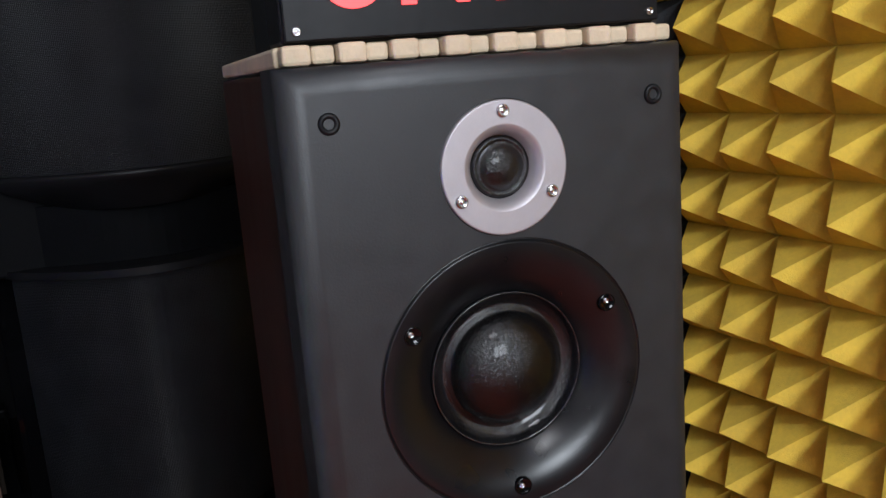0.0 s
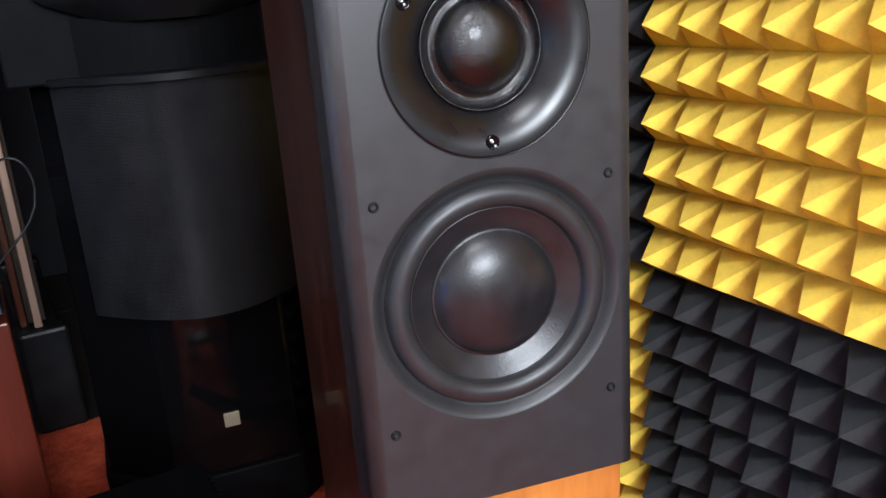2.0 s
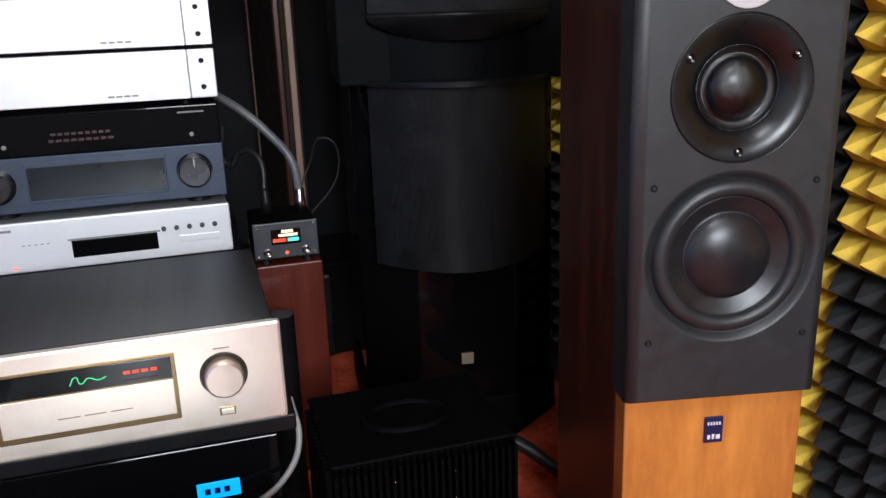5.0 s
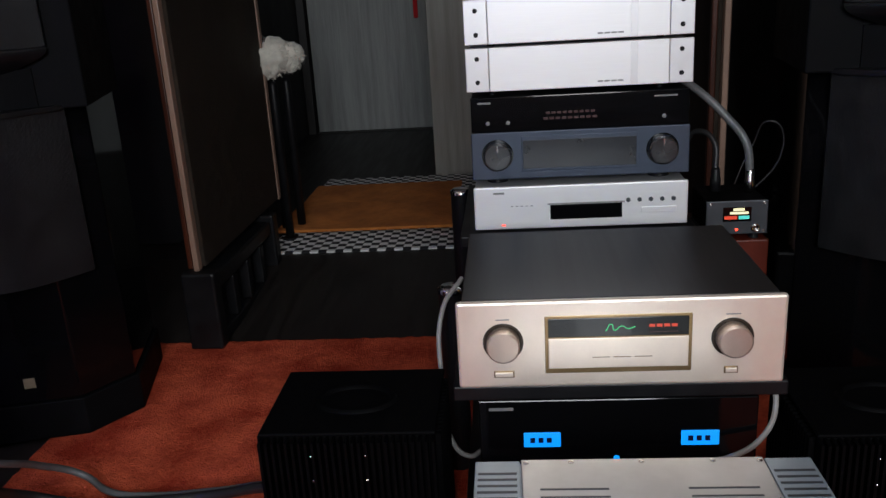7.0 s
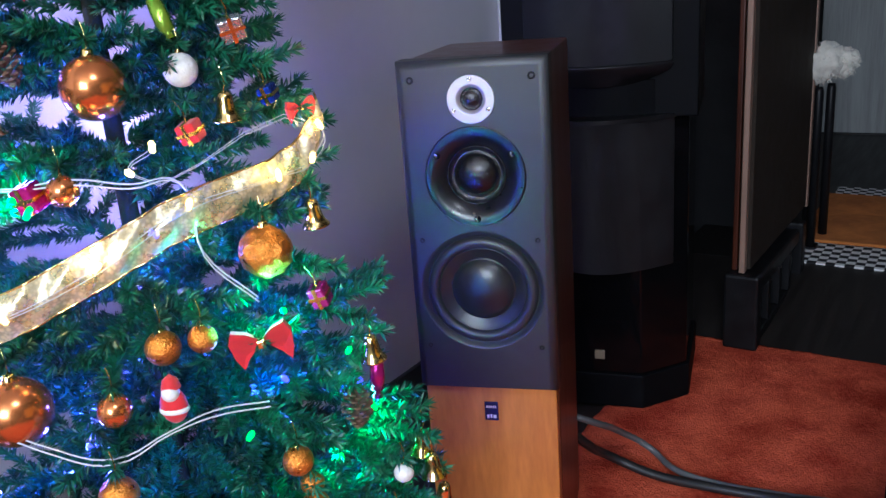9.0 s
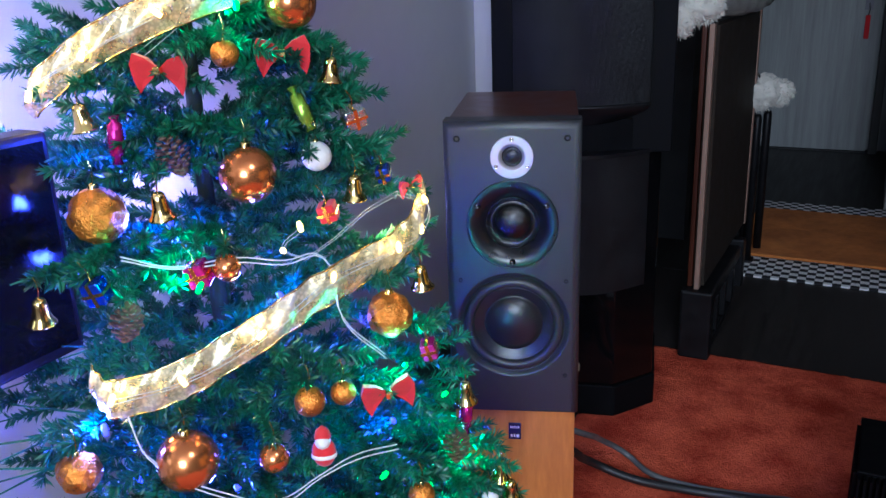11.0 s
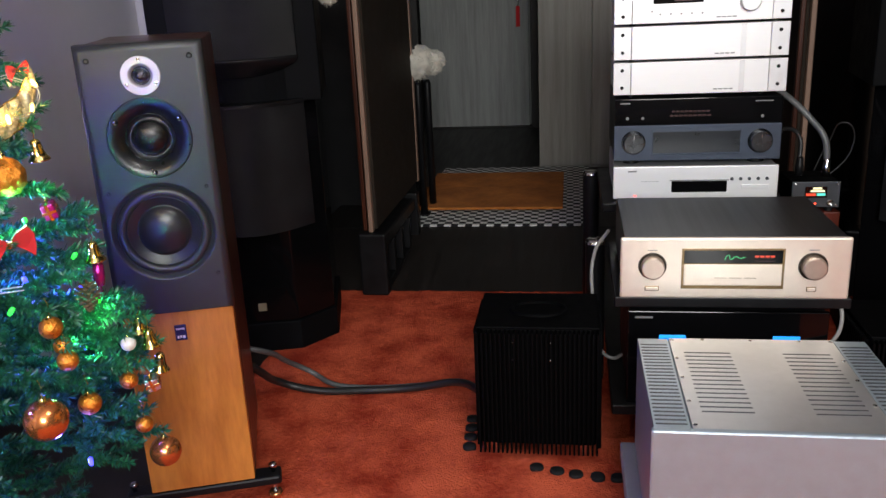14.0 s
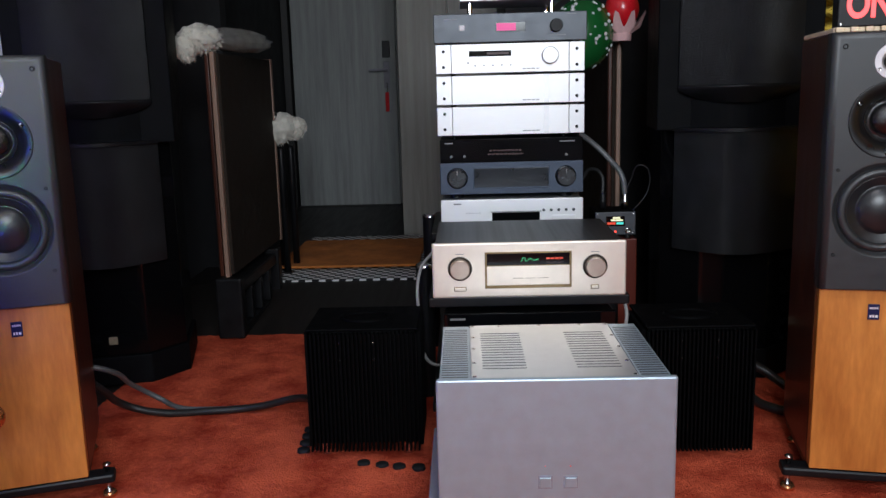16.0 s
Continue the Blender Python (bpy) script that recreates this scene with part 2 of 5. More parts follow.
ribbon_gold = M("ribbon_gold", (0.90, 0.82, 0.56), 0.28, 0.5, var=0.08, scale=45, bump=0.3, bscale=200, col2=(0.80, 0.62, 0.26))
rt = ribbon_gold.node_tree
sn = rt.nodes.new("ShaderNodeTexVoronoi")
sn.inputs["Scale"].default_value = 210
sc2 = rt.nodes.new("ShaderNodeTexCoord")
rt.links.new(sc2.outputs["Object"], sn.inputs["Vector"])
sm2 = rt.nodes.new("ShaderNodeMapRange")
sm2.inputs["From Min"].default_value, sm2.inputs["From Max"].default_value = 0.25, 0.6
sm2.inputs["To Min"].default_value, sm2.inputs["To Max"].default_value = 0.92, 0.62
rt.links.new(sn.outputs["Distance"], sm2.inputs["Value"])
rt.links.new(sm2.outputs["Result"], rt.nodes["Principled BSDF"].inputs["Alpha"])
balloon_green = M("balloon_green", (0.012, 0.11, 0.025), 0.25, var=0.1, coat=0.3)
balloon_red = M("balloon_red", (0.62, 0.012, 0.02), 0.25, var=0.08, coat=0.3)
skirt_pink = M("skirt_pink", (0.68, 0.42, 0.42), 0.8, bump=0.4)
sign_red = glow("sign_red", (1.0, 0.06, 0.06), 2.6, (0.6, 0.05, 0.05))
lcd_blue = glow("lcd_blue", (0.0, 0.30, 1.0), 1.7)
led_red = glow("led_red", (1.0, 0.05, 0.02), 5.0)
led_orange = glow("led_orange", (1.0, 0.08, 0.03), 1.0)
led_green = glow("led_green", (0.1, 0.9, 0.35), 1.2)
led_pink = glow("led_pink", (0.9, 0.04, 0.3), 1.2)
led_white = glow("led_white", (1.0, 0.95, 0.6), 1.5)
led_cyan = glow("led_cyan", (0.1, 0.8, 0.7), 1.3)
red_dim = glow("red_dim", (0.5, 0.05, 0.06), 0.06, (0.006, 0.003, 0.003))
bulb_warm = glow("bulb_warm", (1.0, 0.62, 0.16), 9.0)
bulb_blue = glow("bulb_blue", (0.05, 0.05, 1.0), 5.0)
bulb_green = glow("bulb_green", (0.008, 1.0, 0.07), 2.6)


# ---- mesh helpers ----
def part(name, bm, material, parent=None, label="", smooth=False, at=None):
    me = bpy.data.meshes.new(name)
    bmesh.ops.recalc_face_normals(bm, faces=bm.faces[:])
    if smooth:
        for f in bm.faces:
            f.smooth = True
    bm.to_mesh(me)
    bm.free()
    for m in (material if isinstance(material, (list, tuple)) else [material]):
        me.materials.append(m)
    ob = new(name, me)
    if parent:
        ob.parent = parent
    if at is not None:
        ob.matrix_basis = at
    if label:
        tagged(ob, label)
    return ob


def again(ob, at, parent=None):
    """One more piece on the same mesh."""
    o = new(ob.name.split(".")[0], ob.data)
    o.parent = parent or ob.parent
    o.matrix_basis = at
    return o


def thing(name, m, label, category, group="", kind=""):
    ob = new(name)
    ob.empty_display_size = 0.05
    ob.matrix_basis = m
    return tagged(ob, label, category, group, kind)


def box(x0, x1, y0, y1, z0, z1, bev=0.0, bm=None, segs=2):
    b = bmesh.new()
    bmesh.ops.create_cube(b, size=1, matrix=Matrix.LocRotScale(((x0 + x1) / 2, (y0 + y1) / 2, (z0 + z1) / 2), None, (x1 - x0, y1 - y0, z1 - z0)))
    if bev:
        bmesh.ops.bevel(b, geom=b.edges[:], offset=bev, segments=segs, profile=0.5, affect="EDGES")
    return merge(bm, b)


def merge(bm, b):
    if bm is None:
        return b
    me = bpy.data.meshes.new("temp")
    b.to_mesh(me)
    b.free()
    bm.from_mesh(me)
    bpy.data.meshes.remove(me)
    return bm


def lathe(profile, segs=48, bm=None, m=Matrix()):
    """Turns (radius, along) points round the local y axis."""
    b = bmesh.new()
    rings = []
    for r, y in profile:
        if r < 1e-6:
            rings.append([b.verts.new(m @ Vector((0, y, 0)))])
        else:
            rings.append([b.verts.new(m @ Vector((r * math.cos(2 * math.pi * i / segs), y, r * math.sin(2 * math.pi * i / segs)))) for i in range(segs)])
    for a, c in zip(rings, rings[1:]):
        for i in range(segs):
            j = (i + 1) % segs
            if len(a) == 1 and len(c) > 1:
                b.faces.new((a[0], c[i], c[j]))
            elif len(c) == 1 and len(a) > 1:
                b.faces.new((a[i], c[0], a[j]))
            elif len(a) > 1:
                b.faces.new((a[i], c[i], c[j], a[j]))
    return merge(bm, b)


UP = Matrix.Rotation(radians(90), 4, "X")      # turns the lathe's axis to z


def prism(points, z0, z1, bm=None, bev=0.0):
    """A plan outline drawn up from z0 to z1."""
    b = bmesh.new()
    lo = [b.verts.new((x, y, z0)) for x, y in points]
    hi = [b.verts.new((x, y, z1)) for x, y in points]
    n = len(points)
    b.faces.new(lo)
    b.faces.new(hi)
    for i in range(n):
        b.faces.new((lo[i], lo[(i + 1) % n], hi[(i + 1) % n], hi[i]))
    if bev:
        bmesh.ops.bevel(b, geom=b.edges[:], offset=bev, segments=2, profile=0.5, affect="EDGES")
    return merge(bm, b)


def tube(points, r, material, name, parent=None, label="", res=6):
    cu = bpy.data.curves.new(name, "CURVE")
    cu.dimensions, cu.bevel_depth, cu.bevel_resolution, cu.resolution_u = "3D", r, 3, res
    sp = cu.splines.new("BEZIER")
    sp.bezier_points.add(len(points) - 1)
    for p, co in zip(sp.bezier_points, points):
        p.co, p.handle_left_type, p.handle_right_type = co, "AUTO", "AUTO"
    cu.use_fill_caps = True
    tmp = bpy.data.objects.new("temp", cu)
    scene.collection.objects.link(tmp)
    me = bpy.data.meshes.new_from_object(tmp.evaluated_get(bpy.context.evaluated_depsgraph_get()))
    bpy.data.objects.remove(tmp)
    me.materials.clear()
    me.materials.append(material)
    for p in me.polygons:
        p.use_smooth = True
    ob = new(name, me)
    if parent:
        ob.parent = parent
    if label:
        tagged(ob, label)
    return ob


def lettering(text, size, material, name, parent, at, depth=0.0006, bold=0.0):
    cu = bpy.data.curves.new(name, "FONT")
    cu.body, cu.size, cu.extrude, cu.align_x, cu.align_y = text, size, depth, "CENTER", "CENTER"
    cu.offset = bold
    tmp = bpy.data.objects.new("temp", cu)
    scene.collection.objects.link(tmp)
    me = bpy.data.meshes.new_from_object(tmp.evaluated_get(bpy.context.evaluated_depsgraph_get()))
    bpy.data.objects.remove(tmp)
    me.materials.clear()
    me.materials.append(material)
    ob = new(name, me)
    ob.parent = parent
    ob.matrix_basis = at
    return ob


FACE = Matrix.Rotation(radians(90), 4, "X")     # lettering upright, read from -y


def setting(name, bm, material, label, category, smooth=False):
    return tagged(part(name, bm, material, smooth=smooth), label, category, "", "structure")


# ---- the room ----
XL, XR, YB, YF, YD, H = -2.2, 0.635, -3.2, 2.8, 5.02, 2.5
setting("floor", box(XL - 0.1, XR + 0.1, YB - 0.1, YD + 0.1, -0.12, -0.012), floor_wood, "dark wooden floor under the rug and corridor", "floor")
setting("ceiling", box(XL - 0.1, XR + 0.1, YB - 0.1, YD + 0.1, H, H + 0.1), ceiling_paint, "plain pale ceiling above the listening room", "ceiling")
setting("wall_west", box(XL - 0.1, XL, YB, YD, 0, H), wall_paint, "pale plaster wall behind the Christmas tree", "wall")
setting("wall_east", box(XR, XR + 0.1, YB, YD, 0, H), dark_wall, "dark side wall carrying the foam panels", "wall")
win = box(XL - 0.1, -0.87, YB - 0.1, YB, 0, H)
box(0.37, XR + 0.1, YB - 0.1, YB, 0, H, bm=win)
box(-0.87, 0.37, YB - 0.1, YB, 0, 1.2, bm=win)
box(-0.87, 0.37, YB - 0.1, YB, 2.35, H, bm=win)
setting("wall_south", win, wall_paint, "pale wall with a wide window opening", "wall")
fw = box(XL, -1.72, YF, YF + 0.1, 0, H)
box(-0.36, XR, YF, YF + 0.1, 0, H, bm=fw)
box(-1.72, -0.36, YF, YF + 0.1, 2.2, H, bm=fw)
setting("wall_north", fw, dark_wall, "dark front wall with an opening to the corridor", "wall")
setting("corridor_wall", box(-1.98, -1.88, YF + 0.1, YD, 0, H), dark_wall, "dark corridor side wall beside the door", "wall")
setting("corridor_floor", box(-1.88, XR, 2.405, YD + 0.05, -0.0115, 0.058, 0.003), floor_wood, "dark wooden corridor floor, one low step up", "floor")
ramp = bmesh.new()
sides = [[ramp.verts.new((x, y, z)) for y, z in ((1.80, -0.0115), (2.403, -0.0115), (2.403, 0.0575))] for x in (-1.88, XR)]
ramp.faces.new(sides[0])
ramp.faces.new(sides[1])
for i in range(3):
    ramp.faces.new((sides[0][i], sides[0][(i + 1) % 3], sides[1][(i + 1) % 3], sides[1][i]))
setting("floor_ramp", ramp, floor_wood, "dark floor strip sloping gently up to the corridor", "floor")
setting("corridor_end", box(XL, XR, YD + 0.05, YD + 0.15, 0, H), door_grey, "grey end wall of the corridor around the door", "wall")
setting("baseboard", box(XL, XL + 0.014, YB, 1.6, -0.012, 0.09, 0.003), frame_dark, "black baseboard along the pale wall", "baseboard")
setting("pilaster", box(XL, XL + 0.07, 1.66, 1.98, -0.012, H, 0.004), wall_paint, "pale wall pilaster beside the tall speaker", "trim")

# corridor door
door = thing("door_1", pose(-1.41, YD, 0), "grey wood-grain flush door, shut, at the corridor's end", "door", kind="structure")
part("leaf", box(-0.40, 0.36, -0.04, 0.0, 0.068, 2.05, 0.003), door_grey, door)
part("frame", box(0.375, 0.425, -0.07, 0.045, 0, 2.12, 0.004), frame_dark, door)
part("frame", box(-0.465, -0.415, -0.07, 0.045, 0, 2.12, 0.004), frame_dark, door)
part("frame", box(-0.41, 0.37, -0.07, 0.045, 2.065, 2.12, 0.004), frame_dark, door)
part("threshold", box(-0.41, 0.37, -0.065, 0.03, 0.0585, 0.066, 0.002), frame_dark, door)
hb = box(0.268, 0.312, -0.052, -0.041, 0.93, 1.12, 0.003)
lathe([(0, -0.10), (0.011, -0.10), (0.011, -0.05)], 16, hb, Matrix.Translation((0.29, 0, 1.06)))
box(0.165, 0.295, -0.112, -0.092, 1.052, 1.070, 0.005, hb)
part("door_handle", hb, stand_grey, door, "brushed steel lever handle with long plate")
part("lock_plate", box(0.262, 0.318, -0.054, -0.041, 1.15, 1.27, 0.004), black_satin, door, "black electronic lock plate")
kb = tube([(0.29, -0.06, 0.97), (0.295, -0.07, 0.93), (0.29, -0.065, 0.90)], 0.003, steel, "key_ring", door)
part("key_tag", box(0.276, 0.304, -0.072, -0.062, 0.76, 0.90, 0.004), red_felt, door, "red key tag hanging from the lock")

cup = thing("cupboard", pose(-0.663, 3.56, 0.068), "tall grey wood-grain cupboard standing in the corridor", "cupboard")
part("body", box(-0.27, 0.30, 0.022, 0.5, -0.01, 2.3, 0.003), cupboard_grey, cup)
part("door", box(-0.268, 0.012, 0.0, 0.02, 0.01, 2.28, 0.003), cupboard_grey, cup)
part("door", box(0.018, 0.298, 0.0, 0.02, 0.01, 2.28, 0.003), cupboard_grey, cup)

# corridor mats
mt = thing("checked_runner", pose(-1.06, 3.0, 0.0585), "black and white checked runner on the corridor floor", "mat")
part("cloth", box(-0.41, 0.40, -0.585, 0.585, 0.0, 0.007, 0.002), mat_check, mt)
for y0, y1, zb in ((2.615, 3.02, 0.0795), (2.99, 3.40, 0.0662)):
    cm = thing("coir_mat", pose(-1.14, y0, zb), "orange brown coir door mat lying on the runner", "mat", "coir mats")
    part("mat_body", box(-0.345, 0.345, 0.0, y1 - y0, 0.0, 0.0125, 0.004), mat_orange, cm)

# ---- rug ----
def rug():
    x0, x1, y0, y1, nx, ny = -1.70, 0.55, -1.9, 1.79, 190, 300
    bm = bmesh.new()
    rows = []
    for j in range(ny + 1):
        row = []
        for i in range(nx + 1):
            x, y = x0 + (x1 - x0) * i / nx, y0 + (y1 - y0) * j / ny
            e = min(i, nx - i, j, ny - j)
            z = 0.0 + 0.004 * noise.noise((x * 45, y * 45, 3)) + 0.003 * noise.noise((x * 9, y * 9, 0)) - (0.011 if e == 0 else 0)
            dx = 0.004 * noise.noise((x * 40, y * 40, 7)) if e else 0.006 * noise.noise((x * 20, y * 20, 5))
            row.append(bm.verts.new((x + dx, y + (0.006 * noise.noise((x * 20, y * 20, 9)) if e == 0 else 0), z - 0.001)))
        rows.append(row)
    for j in range(ny):
        for i in range(nx):
            bm.faces.new((rows[j][i], rows[j][i + 1], rows[j + 1][i + 1], rows[j + 1][i]))
    tagged(part("rug", bm, rug_red, smooth=True), "plush terracotta red rug under the hi-fi", "rug")


rug()


# ---- foam panels on the side wall ----
def foam_panel(y0, z0, material, colour):
    n, p, hgt = 10, 0.05, 0.043
    bm = bmesh.new()
    bx = XR - 0.002
    grid = [[bm.verts.new((bx - 0.021, y0 + j * p, z0 + i * p)) for j in range(n + 1)] for i in range(n + 1)]
    for i in range(n):
        for j in range(n):
            w = 0.0025
            tip = bm.verts.new((bx - 0.021 - hgt + random.uniform(-w, w), y0 + (j + 0.5) * p + random.uniform(-w, w), z0 + (i + 0.5) * p + random.uniform(-w, w)))
            c = (grid[i][j], grid[i][j + 1], grid[i + 1][j + 1], grid[i + 1][j])
            for k in range(4):
                bm.faces.new((c[k], c[(k + 1) % 4], tip))
    box(bx - 0.021, bx, y0 + 0.0005, y0 + n * p - 0.0005, z0 + 0.0005, z0 + n * p - 0.0005, bm=bm)
    tagged(part("foam_panel", bm, material), colour + " pyramid acoustic foam panel glued to the wall", "foam panel", "foam panels")


ZF = 0.542
for k, y0 in enumerate((-0.42, 0.08, 0.58, 1.08, 1.58, 2.08)):
    for row in range(-1, 3):
        yellow = row in (1, 2) if k not in (2, 5) else row in (0, 2)
        z0 = ZF + (row - 1) * 0.5
        if z0 < -0.1:
            continue
        foam_panel(y0, z0, foam_yellow if yellow else foam_black, "yellow" if yellow else "black")


# ---- the pair of floor-standing speakers ----
def screw_head(parent, x, z, y, r=0.0035, material=None):
    bm = lathe([(0, y - 0.0016), (r * 0.4, y - 0.0016), (r * 0.45, y - 0.0006), (r * 0.62, y - 0.0006), (r * 0.7, y - 0.0022), (r, y - 0.0014), (r, y + 0.002)], 16)
    return part("screw", bm, material or steel, parent, smooth=True, at=Matrix.Translation((x, 0, z)))


def tower_speaker(m, label, d):
    w, z0, zb, zt = 0.228, 0.062, 0.474, 1.003
    ob = thing("floorstanding_speaker", m, label, "speaker", "pair of floorstanding speakers")
    part("cabinet", box(-w / 2 + 0.004, w / 2 - 0.004, 0.0402, d, z0, zt - 0.002, 0.003), walnut, ob, "dark red walnut veneer cabinet")
    part("front_panel", box(-w / 2 + 0.005, w / 2 - 0.005, 0.004, 0.0398, z0, zb - 0.002, 0.002), honey_wood, ob, "honey coloured wood lower front panel")
    # black baffle with three round openings
    bm = bmesh.new()
    zc = {"t": 0.944, "m": 0.828, "w": 0.644}
    rad = {"t": 0.0362, "m": 0.0780, "w": 0.0990}
    bv = 0.014
    inner = [bm.verts.new(v) for v in ((-w / 2 + bv, -0.014, zb + 0.004), (w / 2 - bv, -0.014, zb + 0.004), (w / 2 - bv, -0.014, zt - bv), (-w / 2 + bv, -0.014, zt - bv))]
    edges = [bm.edges.new((inner[i], inner[(i + 1) % 4])) for i in range(4)]
    for k in "tmw":
        ring = [bm.verts.new((rad[k] * math.cos(2 * math.pi * i / 64), -0.014, zc[k] + rad[k] * math.sin(2 * math.pi * i / 64))) for i in range(64)]
        edges += [bm.edges.new((ring[i], ring[(i + 1) % 64])) for i in range(64)]
    bmesh.ops.triangle_fill(bm, use_beauty=True, edges=edges)
    lip = [bm.verts.new((v.co.x + math.copysign(0.0008, v.co.x), -0.014, v.co.z + (0.0008 if v.co.z > 0.7 else -0.0008))) for v in inner]
    for j in range(4):
        f = bm.faces.new((inner[j], inner[(j + 1) % 4], lip[(j + 1) % 4], lip[j]))
        f.smooth = True
    prev = lip
    for i in range(1, 11):
        a = radians(9 * i)
        o, y = 0.0008 + (bv - 0.0008) * math.sin(a), -0.014 + 0.013 * (1 - math.cos(a))
        oz = 0.0008 + 0.0032 * math.sin(a)
        cur = [bm.verts.new(v) for v in ((-w / 2 + bv - o, y, zb + 0.004 - oz), (w / 2 - bv + o, y, zb + 0.004 - oz), (w / 2 - bv + o, y, zt - bv + o), (-w / 2 + bv - o, y, zt - bv + o))]
        for j in range(4):
            f = bm.faces.new((prev[j], prev[(j + 1) % 4], cur[(j + 1) % 4], cur[j]))
            f.smooth = True
        prev = cur
    back = [bm.verts.new((v.co.x, 0.0398, v.co.z)) for v in prev]
    for j in range(4):
        bm.faces.new((prev[j], prev[(j + 1) % 4], back[(j + 1) % 4], back[j]))
    part("baffle", bm, baffle_black, ob, "black satin moulded baffle with rounded edges")
    fy = -0.014
    # tweeter
    tw = part("tweeter", lathe([(0.0357, fy + 0.004), (0.0357, fy - 0.0010), (0.0352, fy - 0.0015), (0.0349, fy - 0.0016), (0.0345, fy - 0.0016), (0.0232, fy - 0.0016), (0.0228, fy - 0.0016), (0.0214, fy - 0.0008), (0.0200, fy + 0.0005), (0.0185, fy + 0.0025), (0.0170, fy + 0.0065)], 64), satin_silver, ob, "brushed silver tweeter faceplate", True, Matrix.Translation((0, 0, zc["t"])))
    part("dome", lathe([(0, fy + 0.0005), (0.004, fy + 0.0007), (0.008, fy + 0.0016), (0.0115, fy + 0.0036), (0.0132, fy + 0.0060), (0.0142, fy + 0.0050), (0.0155, fy + 0.0048), (0.0170, fy + 0.007), (0.0170, fy + 0.012)], 40), dome_black, tw, "black soft dome", True)
    for a in (90, 210, 330):
        screw_head(tw, 0.0298 * math.cos(radians(a)), 0.0298 * math.sin(radians(a)), fy - 0.0014)
    # midrange
    prof = [(0.0780, fy), (0.0774, fy + 0.0016), (0.0766, fy + 0.0004), (0.0760, fy - 0.0006)]
    for i in range(0, 15):
        u = i / 14
        prof.append((0.0755 - 0.0300 * u ** 0.8, fy - 0.0006 + 0.0155 * u ** 1.75))
    md = part("midrange", lathe(prof, 72), waveguide_black, ob, "black flared waveguide of the midrange driver", True, Matrix.Translation((0, 0, zc["m"])))
    yy = fy + 0.0135
    part("ring", lathe([(0.0458, yy + 0.002), (0.0456, yy - 0.0012), (0.0449, yy - 0.0022), (0.0441, yy - 0.0012), (0.0436, yy + 0.0015), (0.0425, yy + 0.0042), (0.0370, yy + 0.0060)], 72), dome_ring, md, "glossy doped ring", True)
    dp = [(0.0374, yy + 0.0060), (0.0350, yy + 0.0062), (0.0336, yy + 0.0040)]
    for i in range(10, -1, -1):
        u = i / 10
        dp.append((0.0330 * math.sin(u * math.pi / 2), yy + 0.004 - 0.0185 * math.cos(u * math.pi / 2)))
    part("dome", lathe(dp, 56), dome_black, md, "glossy black doped fabric dome", True)
    for a in (-90, 30, 150):
        x, z = 0.0665 * math.cos(radians(a)), 0.0665 * math.sin(radians(a))
        part("socket", lathe([(0, fy - 0.0002), (0.0042, fy - 0.0002), (0.0048, fy - 0.0008), (0.0054, fy + 0.0002), (0.0054, fy + 0.004)], 20), black_gloss, md, smooth=True, at=Matrix.Translation((x, 0, z)))
        screw_head(md, x - 0.0015, z + 0.0015, fy - 0.0004, 0.0017)
    # woofer
    wf = part("woofer", lathe([(0.0990, fy), (0.0978, fy + 0.0003), (0.0962, fy + 0.0011), (0.0942, fy + 0.0028), (0.0920, fy + 0.0052), (0.0890, fy + 0.0085), (0.0875, fy + 0.0085)], 72), baffle_black, ob, "black woofer in a rounded recess", True, Matrix.Translation((0, 0, zc["w"])))
    roll = [(0.0882, fy + 0.0068)]
    for i in range(0, 11):
        a = math.pi * i / 10
        roll.append((0.0785 + 0.0090 * math.cos(a), fy + 0.0055 - 0.0075 * math.sin(a)))
    roll.append((0.0675, fy + 0.0070))
    part("surround", lathe(roll, 72), rubber, wf, "grey black half-roll rubber surround", True)
    part("cone", lathe([(0.0695, fy + 0.0074), (0.0686, fy + 0.0058), (0.0676, fy + 0.0064), (0.062, fy + 0.0086), (0.055, fy + 0.0116), (0.049, fy + 0.0140)], 72), cone_paper, wf, "black doped paper cone", True)
    cp = [(0.0512, fy + 0.0130), (0.0504, fy + 0.0108), (0.0494, fy + 0.0116)]
    for i in range(9, -1, -1):
        u = i / 9
        cp.append((0.0490 * math.sin(u * 1.25) / math.sin(1.25), fy + 0.0112 - 0.0165 * (math.cos(u * 1.25) - math.cos(1.25)) / (1 - math.cos(1.25))))
    part("dust_cap", lathe(cp, 56), cone_paper, wf, "large domed black dust cap", True)
    # grille sockets
    sk = None
    for x in (-0.0905, 0.0905):
        for z in (0.975, 0.7275, 0.550):
            at = Matrix.Translation((x, 0, z)) @ Matrix.Diagonal((1, 1, 1, 1) if z > 0.9 else (0.7, 1, 0.7, 1))
            bm = lathe([(0, fy + 0.0002), (0.0026, fy + 0.0002), (0.0030, fy - 0.0016), (0.0050, fy - 0.0016), (0.0056, fy - 0.0004), (0.0056, fy + 0.002)], 20) if sk is None else None
            sk = part("grille_socket", bm, black_satin, ob, smooth=True, at=at) if bm else again(sk, at)
    # badge with unreadable marks
    bd = part("badge", box(-0.0115, 0.0115, 0.0015, 0.0042, 0.408, 0.442, 0.0008), navy_badge, ob, "small navy blue maker's badge")
    for i in range(5):
        part("mark", box(-0.008 + i * 0.0035, -0.006 + i * 0.0035, 0.0008, 0.0017, 0.4315, 0.4355), white_ink, bd)
